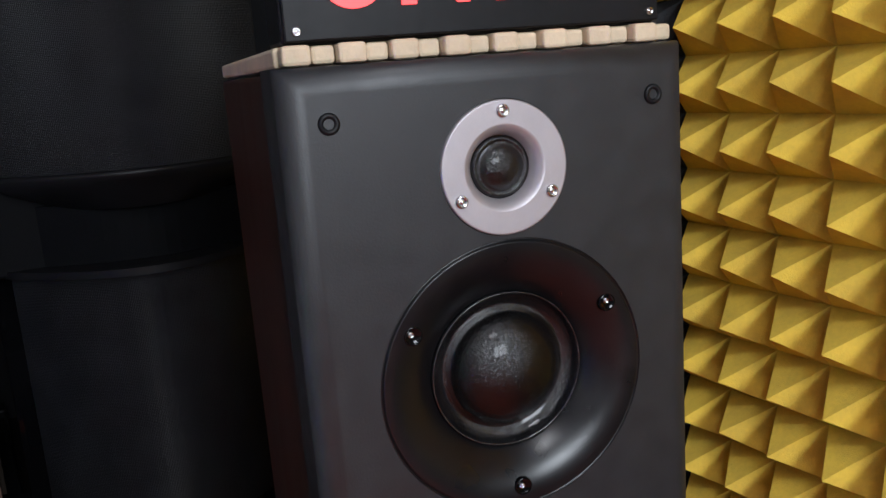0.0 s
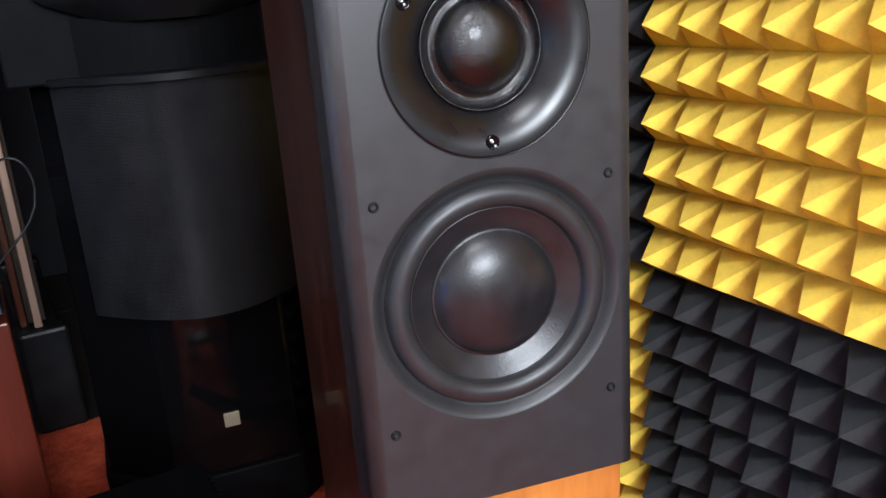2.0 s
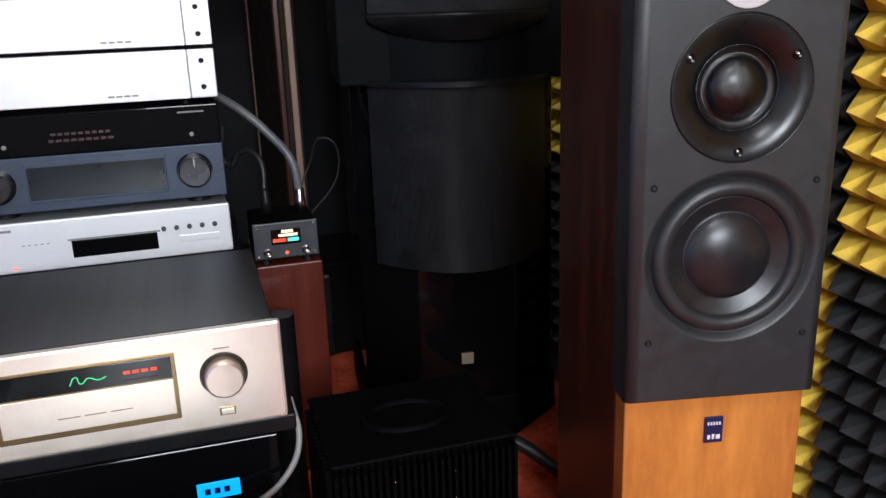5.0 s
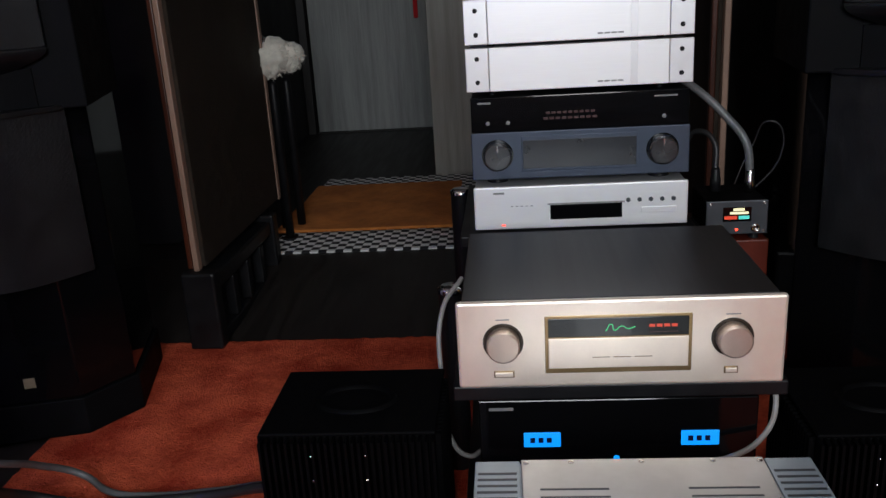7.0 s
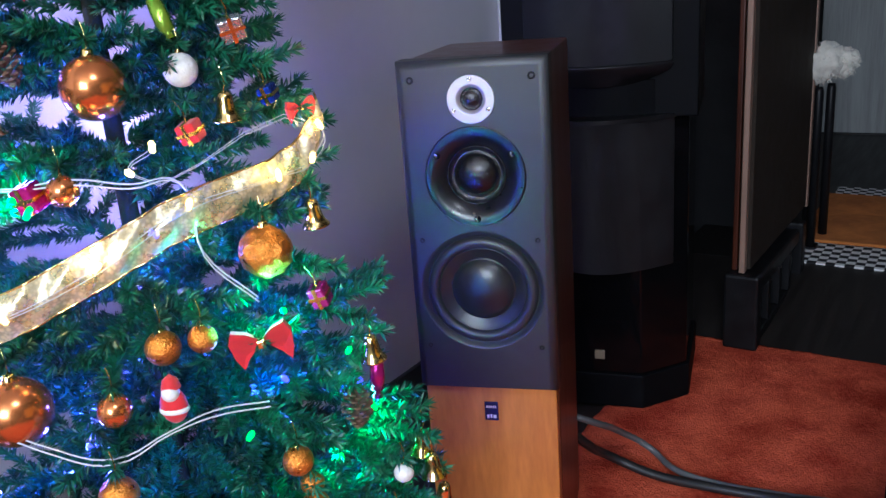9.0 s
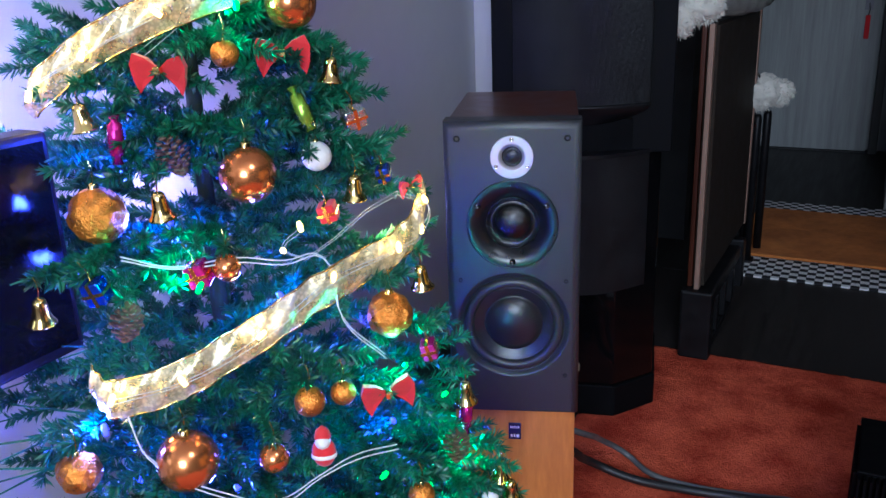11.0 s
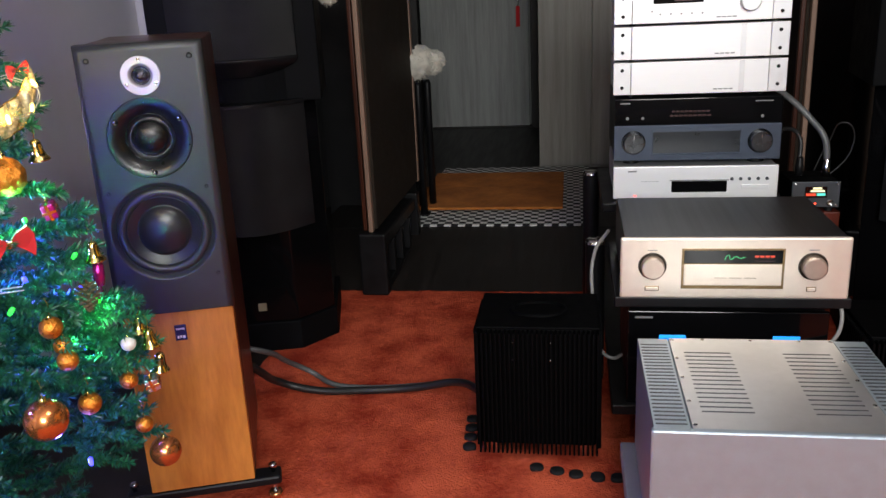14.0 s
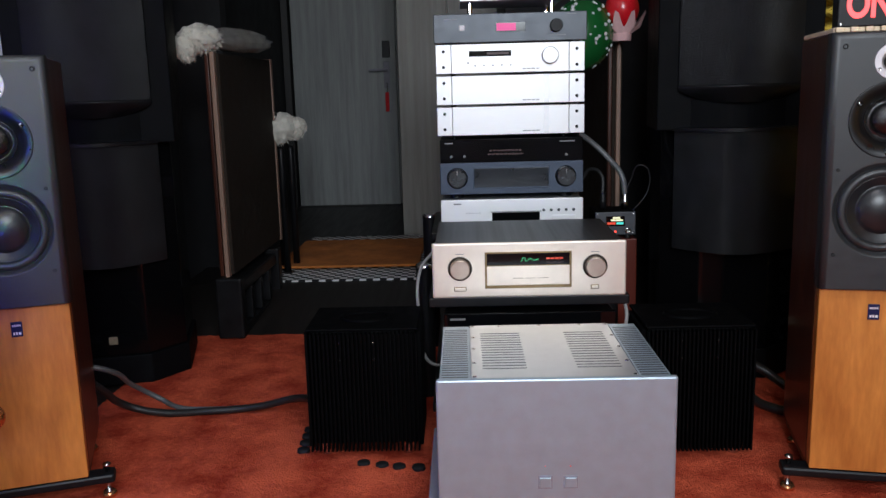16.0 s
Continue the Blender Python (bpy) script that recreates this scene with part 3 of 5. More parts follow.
    for i, (a, b2) in enumerate(((-0.0075, -0.004), (-0.002, 0.001), (0.003, 0.008))):
        part("mark", box(a, b2, 0.0008, 0.0017, 0.413, 0.4185 + 0.001 * (i % 2)), white_ink, bd)
    # base plate on spikes
    part("base_plate", box(-0.165, 0.165, 0.004, 0.052, 0.038, 0.060, 0.006), black_satin, ob, "black metal outrigger bar")
    part("base_plate", box(-0.105, 0.105, d - 0.06, d - 0.012, 0.038, 0.060, 0.006), black_satin, ob, "black metal outrigger bar")
    part("base_board", box(-w / 2 + 0.01, w / 2 - 0.01, 0.012, d - 0.004, 0.036, 0.0615, 0.002), black_satin, ob)
    for x0, y in ((0.148, 0.028), (0.088, d - 0.036)):
        for x in (-x0, x0):
            sp = part("spike", lathe([(0, 0.0), (0.011, 0.0), (0.012, 0.008), (0.006, 0.014), (0.005, 0.07), (0.009, 0.07), (0.009, 0.079), (0.004, 0.082), (0, 0.082)], 20, m=UP), steel, ob, "polished steel spike", True, Matrix.Translation((x, y, 0)))
            part("spike_shoe", lathe([(0, -0.004), (0.016, -0.004), (0.017, 0.006), (0.013, 0.012), (0, 0.012)], 20, m=UP), copper, sp, "copper spike shoe", True)
    return ob


tower_speaker(pose(-1.547, 0.397, 0, 0, 0, 19.5), "walnut floorstanding speaker with black baffle beside the tree", 0.355)
tower_speaker(pose(0.2865, 0.405, 0, 0, 0, -11.2), "walnut floorstanding speaker under the lit sign", 0.33)

# ---- lit sign on the right speaker ----
sm = pose(0.2865, 0.405, 1.003, 0, 0, -11.2)
ck = thing("cork_slab", sm, "pale wooden slat tray lying on the speaker", "tray")
part("slab", box(-0.110, 0.112, 0.012, 0.318, 0.0, 0.0105, 0.002), cork, ck)
for i in range(8):
    x = -0.108 + i * 0.0277
    part("block", box(x, x + 0.0145, -0.004 - 0.0016 * (i % 2), 0.0115, 0.0005, 0.0105, 0.002), cork, ck)
    part("block", box(x + 0.0152, x + 0.0272, 0.001, 0.0116, 0.0008, 0.0098, 0.002), cork, ck)
sg = thing("on_air_sign", sm @ pose(0, 0, 0.011), "black box sign with lit red lettering on the speaker", "sign")
part("case", box(-0.106, 0.106, 0.006, 0.05, 0, 0.082, 0.002), black_satin, sg)
part("face", box(-0.105, 0.105, 0.001, 0.0055, 0.001, 0.081, 0.001), black_satin, sg)
lt = lettering("ON AIR", 0.074, sign_red, "lettering", sg, Matrix.Translation((0, 0.0004, 0.0405)) @ FACE, bold=0.0022)
lt.scale = (0.72, 1.0, 1)
tagged(lt, "glowing red ON AIR letters")
for x in (-0.099, 0.099):
    for z in (0.006, 0.076):
        screw_head(sg, x, z, 0.0012, 0.0022)


# ---- tall black horn towers ----
def arc_plan(hw, y_edge, bulge, n=14):
    return [(hw * (2 * i / n - 1), y_edge - bulge * math.cos(math.pi / 2 * (2 * i / n - 1))) for i in range(n + 1)]


def horn_tower(m, label, zg=0.395, zl=0.135):
    ob = thing("tall_speaker", m, label, "speaker", "pair of tall horn speakers")
    plan = [(-0.105, 0.03), (0.105, 0.03), (0.212, 0.128), (0.215, 0.42), (-0.215, 0.42), (-0.212, 0.128)]
    big = [(x * 1.04, y * 1.04 - 0.008) for x, y in plan]
    part("plinth", prism(big, 0.0, 0.095, bev=0.004), tower_grey, ob, "charcoal many-sided plinth")
    part("lower_cabinet", prism(plan, 0.0955, 0.770, bev=0.004), black_gloss, ob, "gloss black bevelled lower cabinet")
    g = arc_plan(0.180, 0.070, 0.112, 28)
    part("lower_grille", prism(g + [(0.178, 0.085), (-0.178, 0.085)], zg, 0.768, bev=0.001), grille_cloth, ob, "charcoal bowed cloth grille")
    g2 = arc_plan(0.188, 0.055, 0.108, 28)
    part("shelf_lip", prism(g2 + [(0.188, 0.08), (-0.188, 0.08)], 0.769, 0.779, bev=0.003), black_satin, ob)
    hp = arc_plan(0.135, 0.045, 0.04)
    part("horn_throat", prism(hp + [(0.135, 0.2), (-0.135, 0.2)], 0.7795, 0.86), tower_grey, ob)
    # lens-shaped lip of the horn
    bm = bmesh.new()
    n = 20
    prev = None
    for k in range(6):
        u = k / 5
        pts = [bm.verts.new(((0.178 - 0.09 * (1 - u) ** 2) * (2 * i / n - 1), 0.03 - (0.078 - 0.03 * (1 - u)) * math.cos(math.pi / 2 * (2 * i / n - 1)), 0.852 + 0.045 * u ** 0.8)) for i in range(n + 1)]
        if prev:
            for i in range(n):
                bm.faces.new((prev[i], prev[i + 1], pts[i + 1], pts[i]))
        prev = pts
    top = [bm.verts.new((v.co.x, v.co.y, 0.903)) for v in prev]
    for i in range(n):
        bm.faces.new((prev[i], prev[i + 1], top[i + 1], top[i]))
    bm.faces.new(top)
    part("horn_lip", bm, black_satin, ob, "curved black horn lip", True)
    part("upper_cabinet", prism([(-0.235, 0.05), (0.235, 0.05), (0.235, 0.40), (-0.235, 0.40)], 0.7705, 1.55, bev=0.004), tower_grey, ob, "charcoal upper cabinet")
    g3 = arc_plan(0.176, 0.035, 0.08, 28)
    part("upper_grille", prism(g3 + [(0.176, 0.049), (-0.176, 0.049)], 0.904, 1.50, bev=0.002), grille_cloth, ob, "charcoal bowed cloth grille")
    part("badge", box(-0.016, 0.010, 0.026, 0.0296, zl, zl + 0.025, 0.0006), gold_badge, ob, "small pale gold plate")
    return ob


horn_tower(pose(-1.695, 1.205, 0, 0, 0, 14), "tall black horn speaker behind the walnut speaker")
horn_tower(pose(0.243, 1.180, 0, 0, 0, -7), "tall black horn speaker standing beside the foam wall", 0.405, 0.178)


# ---- thin panel speakers on black feet ----
def panel_speaker(m, label):
    ob = thing("panel_speaker", m, label, "speaker", "pair of panel speakers")
    part("panel", box(-0.018, 0.018, 0.03, 0.80, 0.24, 1.06, 0.003), panel_cloth, ob, "dark brown cloth panel")
    part("edge_trim", box(-0.008, 0.008, 0.0, 0.029, 0.235, 1.065, 0.003), trim_wood, ob, "reddish wood edge strip")
    part("edge_trim", box(-0.034, -0.0195, 0.024, 0.045, 0.235, 1.065, 0.003), walnut, ob, "dark red wood edge strip")
    part("edge_trim", box(-0.022, 0.022, 0.801, 0.83, 0.235, 1.065, 0.004), trim_wood, ob)
    part("foot", box(-0.045, 0.055, -0.02, 0.035, 0.0, 0.234, 0.008), black_satin, ob)
    part("foot", box(-0.045, 0.055, 0.585, 0.64, 0.0, 0.234, 0.008), black_satin, ob)
    part("rail", box(-0.035, 0.045, 0.036, 0.584, 0.165, 0.215, 0.008), black_satin, ob)
    part("rail", box(-0.035, 0.045, 0.036, 0.584, 0.0, 0.035, 0.006), black_satin, ob)
    for y in (0.16, 0.30, 0.44):
        part("strut", box(0.012, 0.045, y, y + 0.035, 0.0355, 0.1645, 0.004), black_satin, ob)
    return ob


panel_speaker(pose(-1.47, 1.74, 0, 0, 0, -1), "dark cloth panel speaker with wood edge seen edge-on")
panel_speaker(pose(-0.005, 1.78, 0, 0, 0, 1), "dark cloth panel speaker with wood edge behind the rack")

# slim black stands in the corridor mouth
for x, y in ((-1.452, 2.66), (-1.40, 2.70), (-1.425, 2.60)):
    st = thing("black_pole", pose(x, y, 0.0705), "slim black pole standing by the corridor opening", "pole", "black poles")
    part("shaft", lathe([(0, 0.0), (0.016, 0.0), (0.016, 0.58), (0.012, 0.595), (0, 0.595)], 16, m=UP), black_satin, st, smooth=True)
    part("foot", box(-0.026, 0.026, -0.026, 0.026, -0.012, 0.0, 0.004), black_satin, st)


# ---- woolly duster heads ----
def woolly_mesh(sx, sy, sz, n):
    bm = bmesh.new()
    bmesh.ops.create_icosphere(bm, subdivisions=4, radius=1)
    for v in bm.verts:
        q = v.co.normalized()
        k = 1 + 0.22 * noise.noise(q * 2.6 + Vector((sx * 50, 0, 0))) + 0.16 * noise.noise(q * 6) + 0.06 * noise.noise(q * 15)
        v.co = Vector((q.x * sx, q.y * sy, q.z * sz)) * k
    rnd = random.Random(int(sx * 1e4))
    for i in range(n):
        q = Vector((rnd.gauss(0, 1), rnd.gauss(0, 1), rnd.gauss(0, 1))).normalized()
        p = Vector((q.x * sx, q.y * sy, q.z * sz)) * 0.97
        t = q.orthogonal().normalized()
        t = (Matrix.Rotation(rnd.uniform(0, 6.28), 3, q) @ t) * 0.0022
        e = p + q * rnd.uniform(0.004, 0.012) + Vector((rnd.uniform(-1, 1), rnd.uniform(-1, 1), rnd.uniform(-1.4, 0.4))) * 0.006
        bm.faces.new((bm.verts.new(p - t), bm.verts.new(p + t), bm.verts.new(e)))
    return bm


def woolly(name, m, sx, sy, sz, label, n=900):
    ob = thing(name, m, label, "duster", "wool dusters")
    part("head", woolly_mesh(sx, sy, sz, n), fluff, ob, smooth=True)
    return ob


plastic_film = clear("plastic_film", (0.9, 0.9, 0.9), 0.2)
dz = woolly("wool_duster", pose(-1.512, 1.775, 1.112, 0, 0, -12), 0.062, 0.10, 0.050, "cream woolly duster lying along the panel speaker", 900)
lobe = woolly_mesh(0.034, 0.045, 0.052, 400)
part("tuft", lobe, fluff, dz, "drooping cream wool tuft", True, Matrix.Translation((-0.022, -0.075, -0.030)))
bm = bmesh.new()
bmesh.ops.create_icosphere(bm, subdivisions=4, radius=1)
for v in bm.verts:
    q = v.co.normalized()
    v.co = Vector((q.x * 0.046, q.y * 0.25, q.z * 0.038)) * (1 + 0.14 * noise.noise(q * 3.1) + 0.05 * noise.noise(q * 11))
part("cuff", bm, fluff_grey, dz, "greyed matted wool end", True, Matrix.Translation((0.015, 0.27, 0.004)))
bm = bmesh.new()
bmesh.ops.create_icosphere(bm, subdivisions=4, radius=1)
for v in bm.verts:
    q = v.co.normalized()
    v.co = Vector((q.x * 0.053, q.y * 0.27, q.z * 0.045)) * (1 + 0.16 * noise.noise(q * 3.1) + 0.07 * noise.noise(q * 11))
part("sleeve", bm, plastic_film, dz, "thin clear plastic sleeve", True, Matrix.Translation((0.015, 0.27, 0.006)))
dz = woolly("wool_duster", pose(-1.425, 2.60, 0.748, 0, -25, 10), 0.085, 0.08, 0.066, "cream woolly duster head hanging by the corridor", 800)
part("tuft", woolly_mesh(0.055, 0.05, 0.05, 400), fluff, dz, "", True, Matrix.Translation((0.062, 0.0, -0.028)))
part("tuft", woolly_mesh(0.045, 0.05, 0.042, 300), fluff, dz, "", True, Matrix.Translation((-0.035, 0.0, 0.042)))
bm = lathe([(0.068, 0.0), (0.060, 0.04), (0.038, 0.075), (0.028, 0.10), (0.036, 0.125)], 24, m=UP)
for v in bm.verts:
    v.co += Vector((noise.noise(v.co * 40), noise.noise(v.co * 40 + Vector((5, 0, 0))), 0.4 * noise.noise(v.co * 40 + Vector((0, 5, 0))))) * 0.012
part("sleeve", bm, plastic_film, dz, "thin clear plastic sleeve", True, Matrix.Translation((-0.03, 0, 0.03)))


# ---- balloons ----
def balloon(m, r, material, label, dots=False):
    ob = thing("balloon", m, label, "balloon", "balloons")
    prof = [(r * math.sin(math.pi * i / 24) * (1 - 0.10 * (i / 24) ** 2), -r * 1.12 * math.cos(math.pi * i / 24)) for i in range(25)]
    prof[0] = (0, prof[0][1])
    prof[-1] = (0, prof[-1][1])
    part("skin", lathe(prof, 40, m=UP), material, ob, smooth=True)
    part("knot", lathe([(0, -0.014), (0.008, -0.012), (0.003, 0.0), (0, 0.004)], 10, m=Matrix.Translation((0, 0, -r * 1.12)) @ Matrix.Rotation(radians(90), 4, "X")), material, ob, smooth=True)
    if dots:
        rnd = random.Random(3)
        dot = None
        for i in range(60):
            th, ph = rnd.uniform(0.5, 2.6), rnd.uniform(-math.pi, 0)
            q = Vector((math.sin(th) * math.cos(ph), math.sin(th) * math.sin(ph), math.cos(th)))
            at = Matrix.Translation(Vector((q.x * r, q.y * r, q.z * r * 1.12)) * 0.985) @ q.to_track_quat("Z", "Y").to_matrix().to_4x4() @ Matrix.Scale(rnd.uniform(0.6, 1.2), 4)
            if dot is None:
                dot = part("dot", lathe([(0, 0.003), (0.0045, 0.0026), (0.006, 0.0004), (0.006, -0.002)], 12, m=Matrix.Rotation(radians(-90), 4, "X") @ Matrix.Scale(-1, 4, (0, 1, 0))), white_ink, ob, at=at)
            else:
                again(dot, at)
    return ob


balloon(pose(-0.150, 1.72, 1.088, 0, 12, 0), 0.115, balloon_green, "dark green balloon with white dots behind the rack", True)
balloon(pose(-0.012, 1.70, 1.172, 0, -8, 0), 0.060, balloon_red, "red balloon above a pink frill")
fr = thing("pink_frill", pose(-0.012, 1.70, 1.083), "pale pink paper frill under the red balloon", "decoration")
bm = bmesh.new()
ra, rb = [], []
for i in range(49):
    a = 2 * math.pi * i / 48
    k = 1 + 0.18 * math.sin(a * 9)
    ra.append(bm.verts.new((0.03 * math.cos(a), 0.03 * math.sin(a), 0.0)))
    rb.append(bm.verts.new((0.075 * k * math.cos(a), 0.05 * k * math.sin(a), 0.05 + 0.03 * math.sin(a * 9))))
for i in range(48):
    bm.faces.new((ra[i], ra[i + 1], rb[i + 1], rb[i]))
part("frill", bm, skirt_pink, fr, smooth=True)
part("core", lathe([(0, -0.022), (0.032, -0.022), (0.034, 0.0), (0.02, 0.03), (0, 0.03)], 20, m=UP), skirt_pink, fr)


# ---- rack and electronics ----
RX0, RX1 = -0.655, -0.188
rk = thing("hifi_rack", pose(0, 0, 0), "black steel hi-fi rack with chrome-capped posts", "rack")
part("shelf", box(RX0 - 0.01, RX1 + 0.01, 0.655, 1.06, 0.388, 0.412, 0.003), black_satin, rk)
part("shelf", box(RX0 - 0.02, RX1 - 0.01, 1.17, 1.62, 0.462, 0.486, 0.003), black_satin, rk)
part("shelf", box(RX0 - 0.01, RX1 + 0.01, 0.70, 1.55, 0.10, 0.125, 0.003), black_satin, rk)
for x, y, zt in ((-0.695, 1.10, 0.395), (-0.695, 1.60, 0.47), (-0.150, 1.10, 0.387), (-0.215, 1.585, 0.4615)):
    ps = part("post", lathe([(0, 0), (0.026, 0), (0.026, zt), (0, zt)], 24, m=UP), black_satin, rk, smooth=False, at=Matrix.Translation((x, y, 0)))
    if x < -0.6:
        part("cap", lathe([(0.027, zt), (0.027, zt + 0.008), (0.020, zt + 0.013), (0, zt + 0.014)], 24, m=UP), chrome, ps, "chrome post cap", True)
wb = thing("wooden_block", pose(0, 0, 0), "tall red mahogany block carrying the converter", "stand")
part("block", box(-0.176, -0.050, 1.20, 1.42, 0.0, 0.449, 0.003), mahogany, wb)


def knob(parent, x, z, y, r, depth, material, label=""):
    return part("knob", lathe([(0, y - depth), (r * 0.9, y - depth), (r, y - depth + 0.0015), (r, y), (0, y)], 40), material, parent, label, at=Matrix.Translation((x, 0, z)))


def feet(parent, x0, x1, y0, y1, z, h, r=0.018):
    f = None
    for x in (x0, x1):
        for y in (y0, y1):
            at = Matrix.Translation((x, y, z))
            f = part("foot", lathe([(0, 0), (r, 0), (r * 0.9, h), (0, h)], 18, m=UP), black_satin, parent, at=at) if f is None else again(f, at)


# champagne preamplifier
pw = RX1 - RX0
pr = thing("preamplifier", pose(RX0, 0.650, 0.412), "champagne gold preamplifier with two knobs on the rack", "amplifier")
feet(pr, 0.06, pw - 0.06, 0.06, 0.30, 0, 0.012)
bm = box(0.0, pw, 0, 0.012, 0.0, 0.135, 0.004)
part("front_plate", bm, champagne, pr, "champagne gold front plate")
part("lid", box(0.008, pw - 0.008, 0.0122, 0.345, 0.012, 0.1345, 0.002), lid_dark, pr, "dark brushed metal cover")
part("window_frame", box(0.127, 0.336, -0.0006, 0.004, 0.022, 0.112, 0.001), champagne_dark, pr, "gold inner frame")
part("display", box(0.132, 0.331, -0.0016, 0.004, 0.079, 0.108, 0.0008), black_gloss, pr)
dr = part("flap", box(0.132, 0.331, -0.0022, 0.004, 0.030, 0.077, 0.001), champagne, pr, "champagne drop-down flap")
for i in range(3):
    part("mark", box(0.195 + i * 0.030, 0.220 + i * 0.030, -0.0025, -0.0018, 0.0465, 0.0478), champagne_dark, dr)
sc = tube([(0.214, -0.0024, 0.088), (0.222, -0.0024, 0.098), (0.226, -0.0024, 0.089), (0.236, -0.0024, 0.095), (0.246, -0.0024, 0.091), (0.256, -0.0024, 0.094)], 0.0006, led_green, "lit_mark", pr, "glowing green script mark")
for i in range(4):
    part("segment", box(0.275 + i * 0.0105, 0.283 + i * 0.0105, -0.0022, -0.0012, 0.0925, 0.0968), led_orange, pr)
part("segment_bar", box(0.275, 0.316, -0.0022, -0.0012, 0.084, 0.0855), red_dim, pr)
for x in (0.067, pw - 0.075):
    part("knob_well", lathe([(0.020, -0.0008), (0.0275, -0.0008), (0.0295, -0.0014), (0.0295, 0.003)], 40), well_dark, pr, at=Matrix.Translation((x, 0, 0.073)), smooth=True)
    knob(pr, x, 0.073, 0, 0.0240, 0.022, knob_gold, "champagne gold turned knob")
for x, w2 in ((0.067, 0.026), (pw - 0.075, 0.016)):
    bz = part("button_bezel", box(x - w2 / 2 - 0.002, x + w2 / 2 + 0.002, -0.0009, 0.002, 0.0165, 0.0275, 0.0008), champagne_dark, pr)
    part("button", box(x - w2 / 2, x + w2 / 2, -0.003, 0.001, 0.0185, 0.0255, 0.0008), champagne, pr)
    part("mark", box(x - 0.010, x + 0.010, -0.0006, 0.001, 0.1075, 0.109), grey_ink, pr)

# black amplifier with two blue displays
ba = thing("black_amplifier", pose(-0.632, 0.715, 0.125), "black amplifier with two lit blue displays below the shelf", "amplifier")
part("case", box(0.004, 0.428, 0.0125, 0.34, 0, 0.229, 0.003), black_satin, ba)
part("front_plate", box(0, 0.432, 0, 0.012, 0, 0.230, 0.002), black_gloss, ba, "gloss black glass front")
for x in (0.070, 0.316):
    dp = part("display", box(x, x + 0.058, -0.0025, 0.001, 0.148, 0.173, 0.0006), lcd_blue, ba, "glowing blue display")
    for i in range(3):
        part("mark", box(x + 0.010 + i * 0.013, x + 0.018 + i * 0.013, -0.0031, -0.002, 0.156, 0.165), navy_badge, dp)
part("status_light", lathe([(0, -0.003), (0.004, -0.002), (0.005, 0.0)], 14), lcd_blue, ba, at=Matrix.Translation((0.216, 0, 0.125)))
part("mark", box(0.016, 0.055, -0.001, 0.001, 0.213, 0.218), grey_ink, ba)

# silver power amplifier in front
am = thing("power_amplifier", pose(-0.634, 0.122, 0.135), "large silver power amplifier on a low grey stand", "amplifier")
aw = 0.440
part("front_plate", box(0, aw, 0, 0.014, 0, 0.256, 0.004), alu_amp, am, "smooth matt silver front plate")
part("case", box(0.006, aw - 0.006, 0.0142, 0.375, 0.004, 0.246, 0.002), alu_amp, am)
part("top_plate", box(0.066, aw - 0.066, 0.0145, 0.374, 0.2462, 0.2515, 0.0012), alu_amp_top, am, "brushed silver top plate")
for x0, x1 in ((0.006, 0.064), (aw - 0.064, aw - 0.006)):
    fb = part("heatsink", box(x0, x1, 0.0145, 0.374, 0.2462, 0.2495, 0.001), alu_amp, am)
    sl = None
    for i in range(24):
        at = Matrix.Translation(((x0 + x1) / 2, 0.034 + i * 0.0135, 0.2496))
        sl = part("slot", box(-0.025, 0.025, -0.0022, 0.0022, -0.001, 0.0006), graphite, fb, at=at) if sl is None else again(sl, at, fb)
sl = None
for xc in (0.130, aw - 0.130):
    for i in range(15):
        at = Matrix.Translation((xc, 0.075 + i * 0.0165, 0.2516))
        sl = part("vent_slot", box(-0.042, 0.042, -0.0015, 0.0015, -0.001, 0.0006), graphite, am, at=at) if sl is None else again(sl, at)
for x in (0.072, aw - 0.072):
    for y in (0.03, 0.11, 0.20, 0.28, 0.365):
        part("screw", lathe([(0, 0.0015), (0.0035, 0.001), (0.004, -0.001)], 12, m=UP), steel, am, at=Matrix.Translation((x, y, 0.2518)))
for x in (0.13, 0.22, 0.31):
    part("screw", lathe([(0, 0.0015), (0.0035, 0.001), (0.004, -0.001)], 12, m=UP), steel, am, at=Matrix.Translation((x, 0.366, 0.2518)))
for x in (0.199, 0.246):
    part("button_bezel", box(x - 0.0135, x + 0.0135, -0.0012, 0.001, 0.042, 0.0675, 0.0008), stand_grey, am)
    part("button", box(x - 0.0105, x + 0.0105, -0.0048, 0.001, 0.045, 0.0645, 0.0012), alu_amp, am)
    part("status_light", lathe([(0, -0.0014), (0.0012, -0.0006), (0.0014, 0.001)], 12), led_orange, am, at=Matrix.Translation((x, 0, 0.086)))
sd = thing("amplifier_stand", pose(-0.634, 0.122, 0), "low grey stand board beneath the silver amplifier", "stand")
part("board", box(-0.022, aw + 0.012, 0.02, 0.40, 0.10, 0.1345, 0.004), stand_grey, sd)
for x in (0.02, aw - 0.05):
    part("leg", box(x, x + 0.03, 0.05, 0.36, 0.0, 0.0995, 0.003), stand_grey, sd)


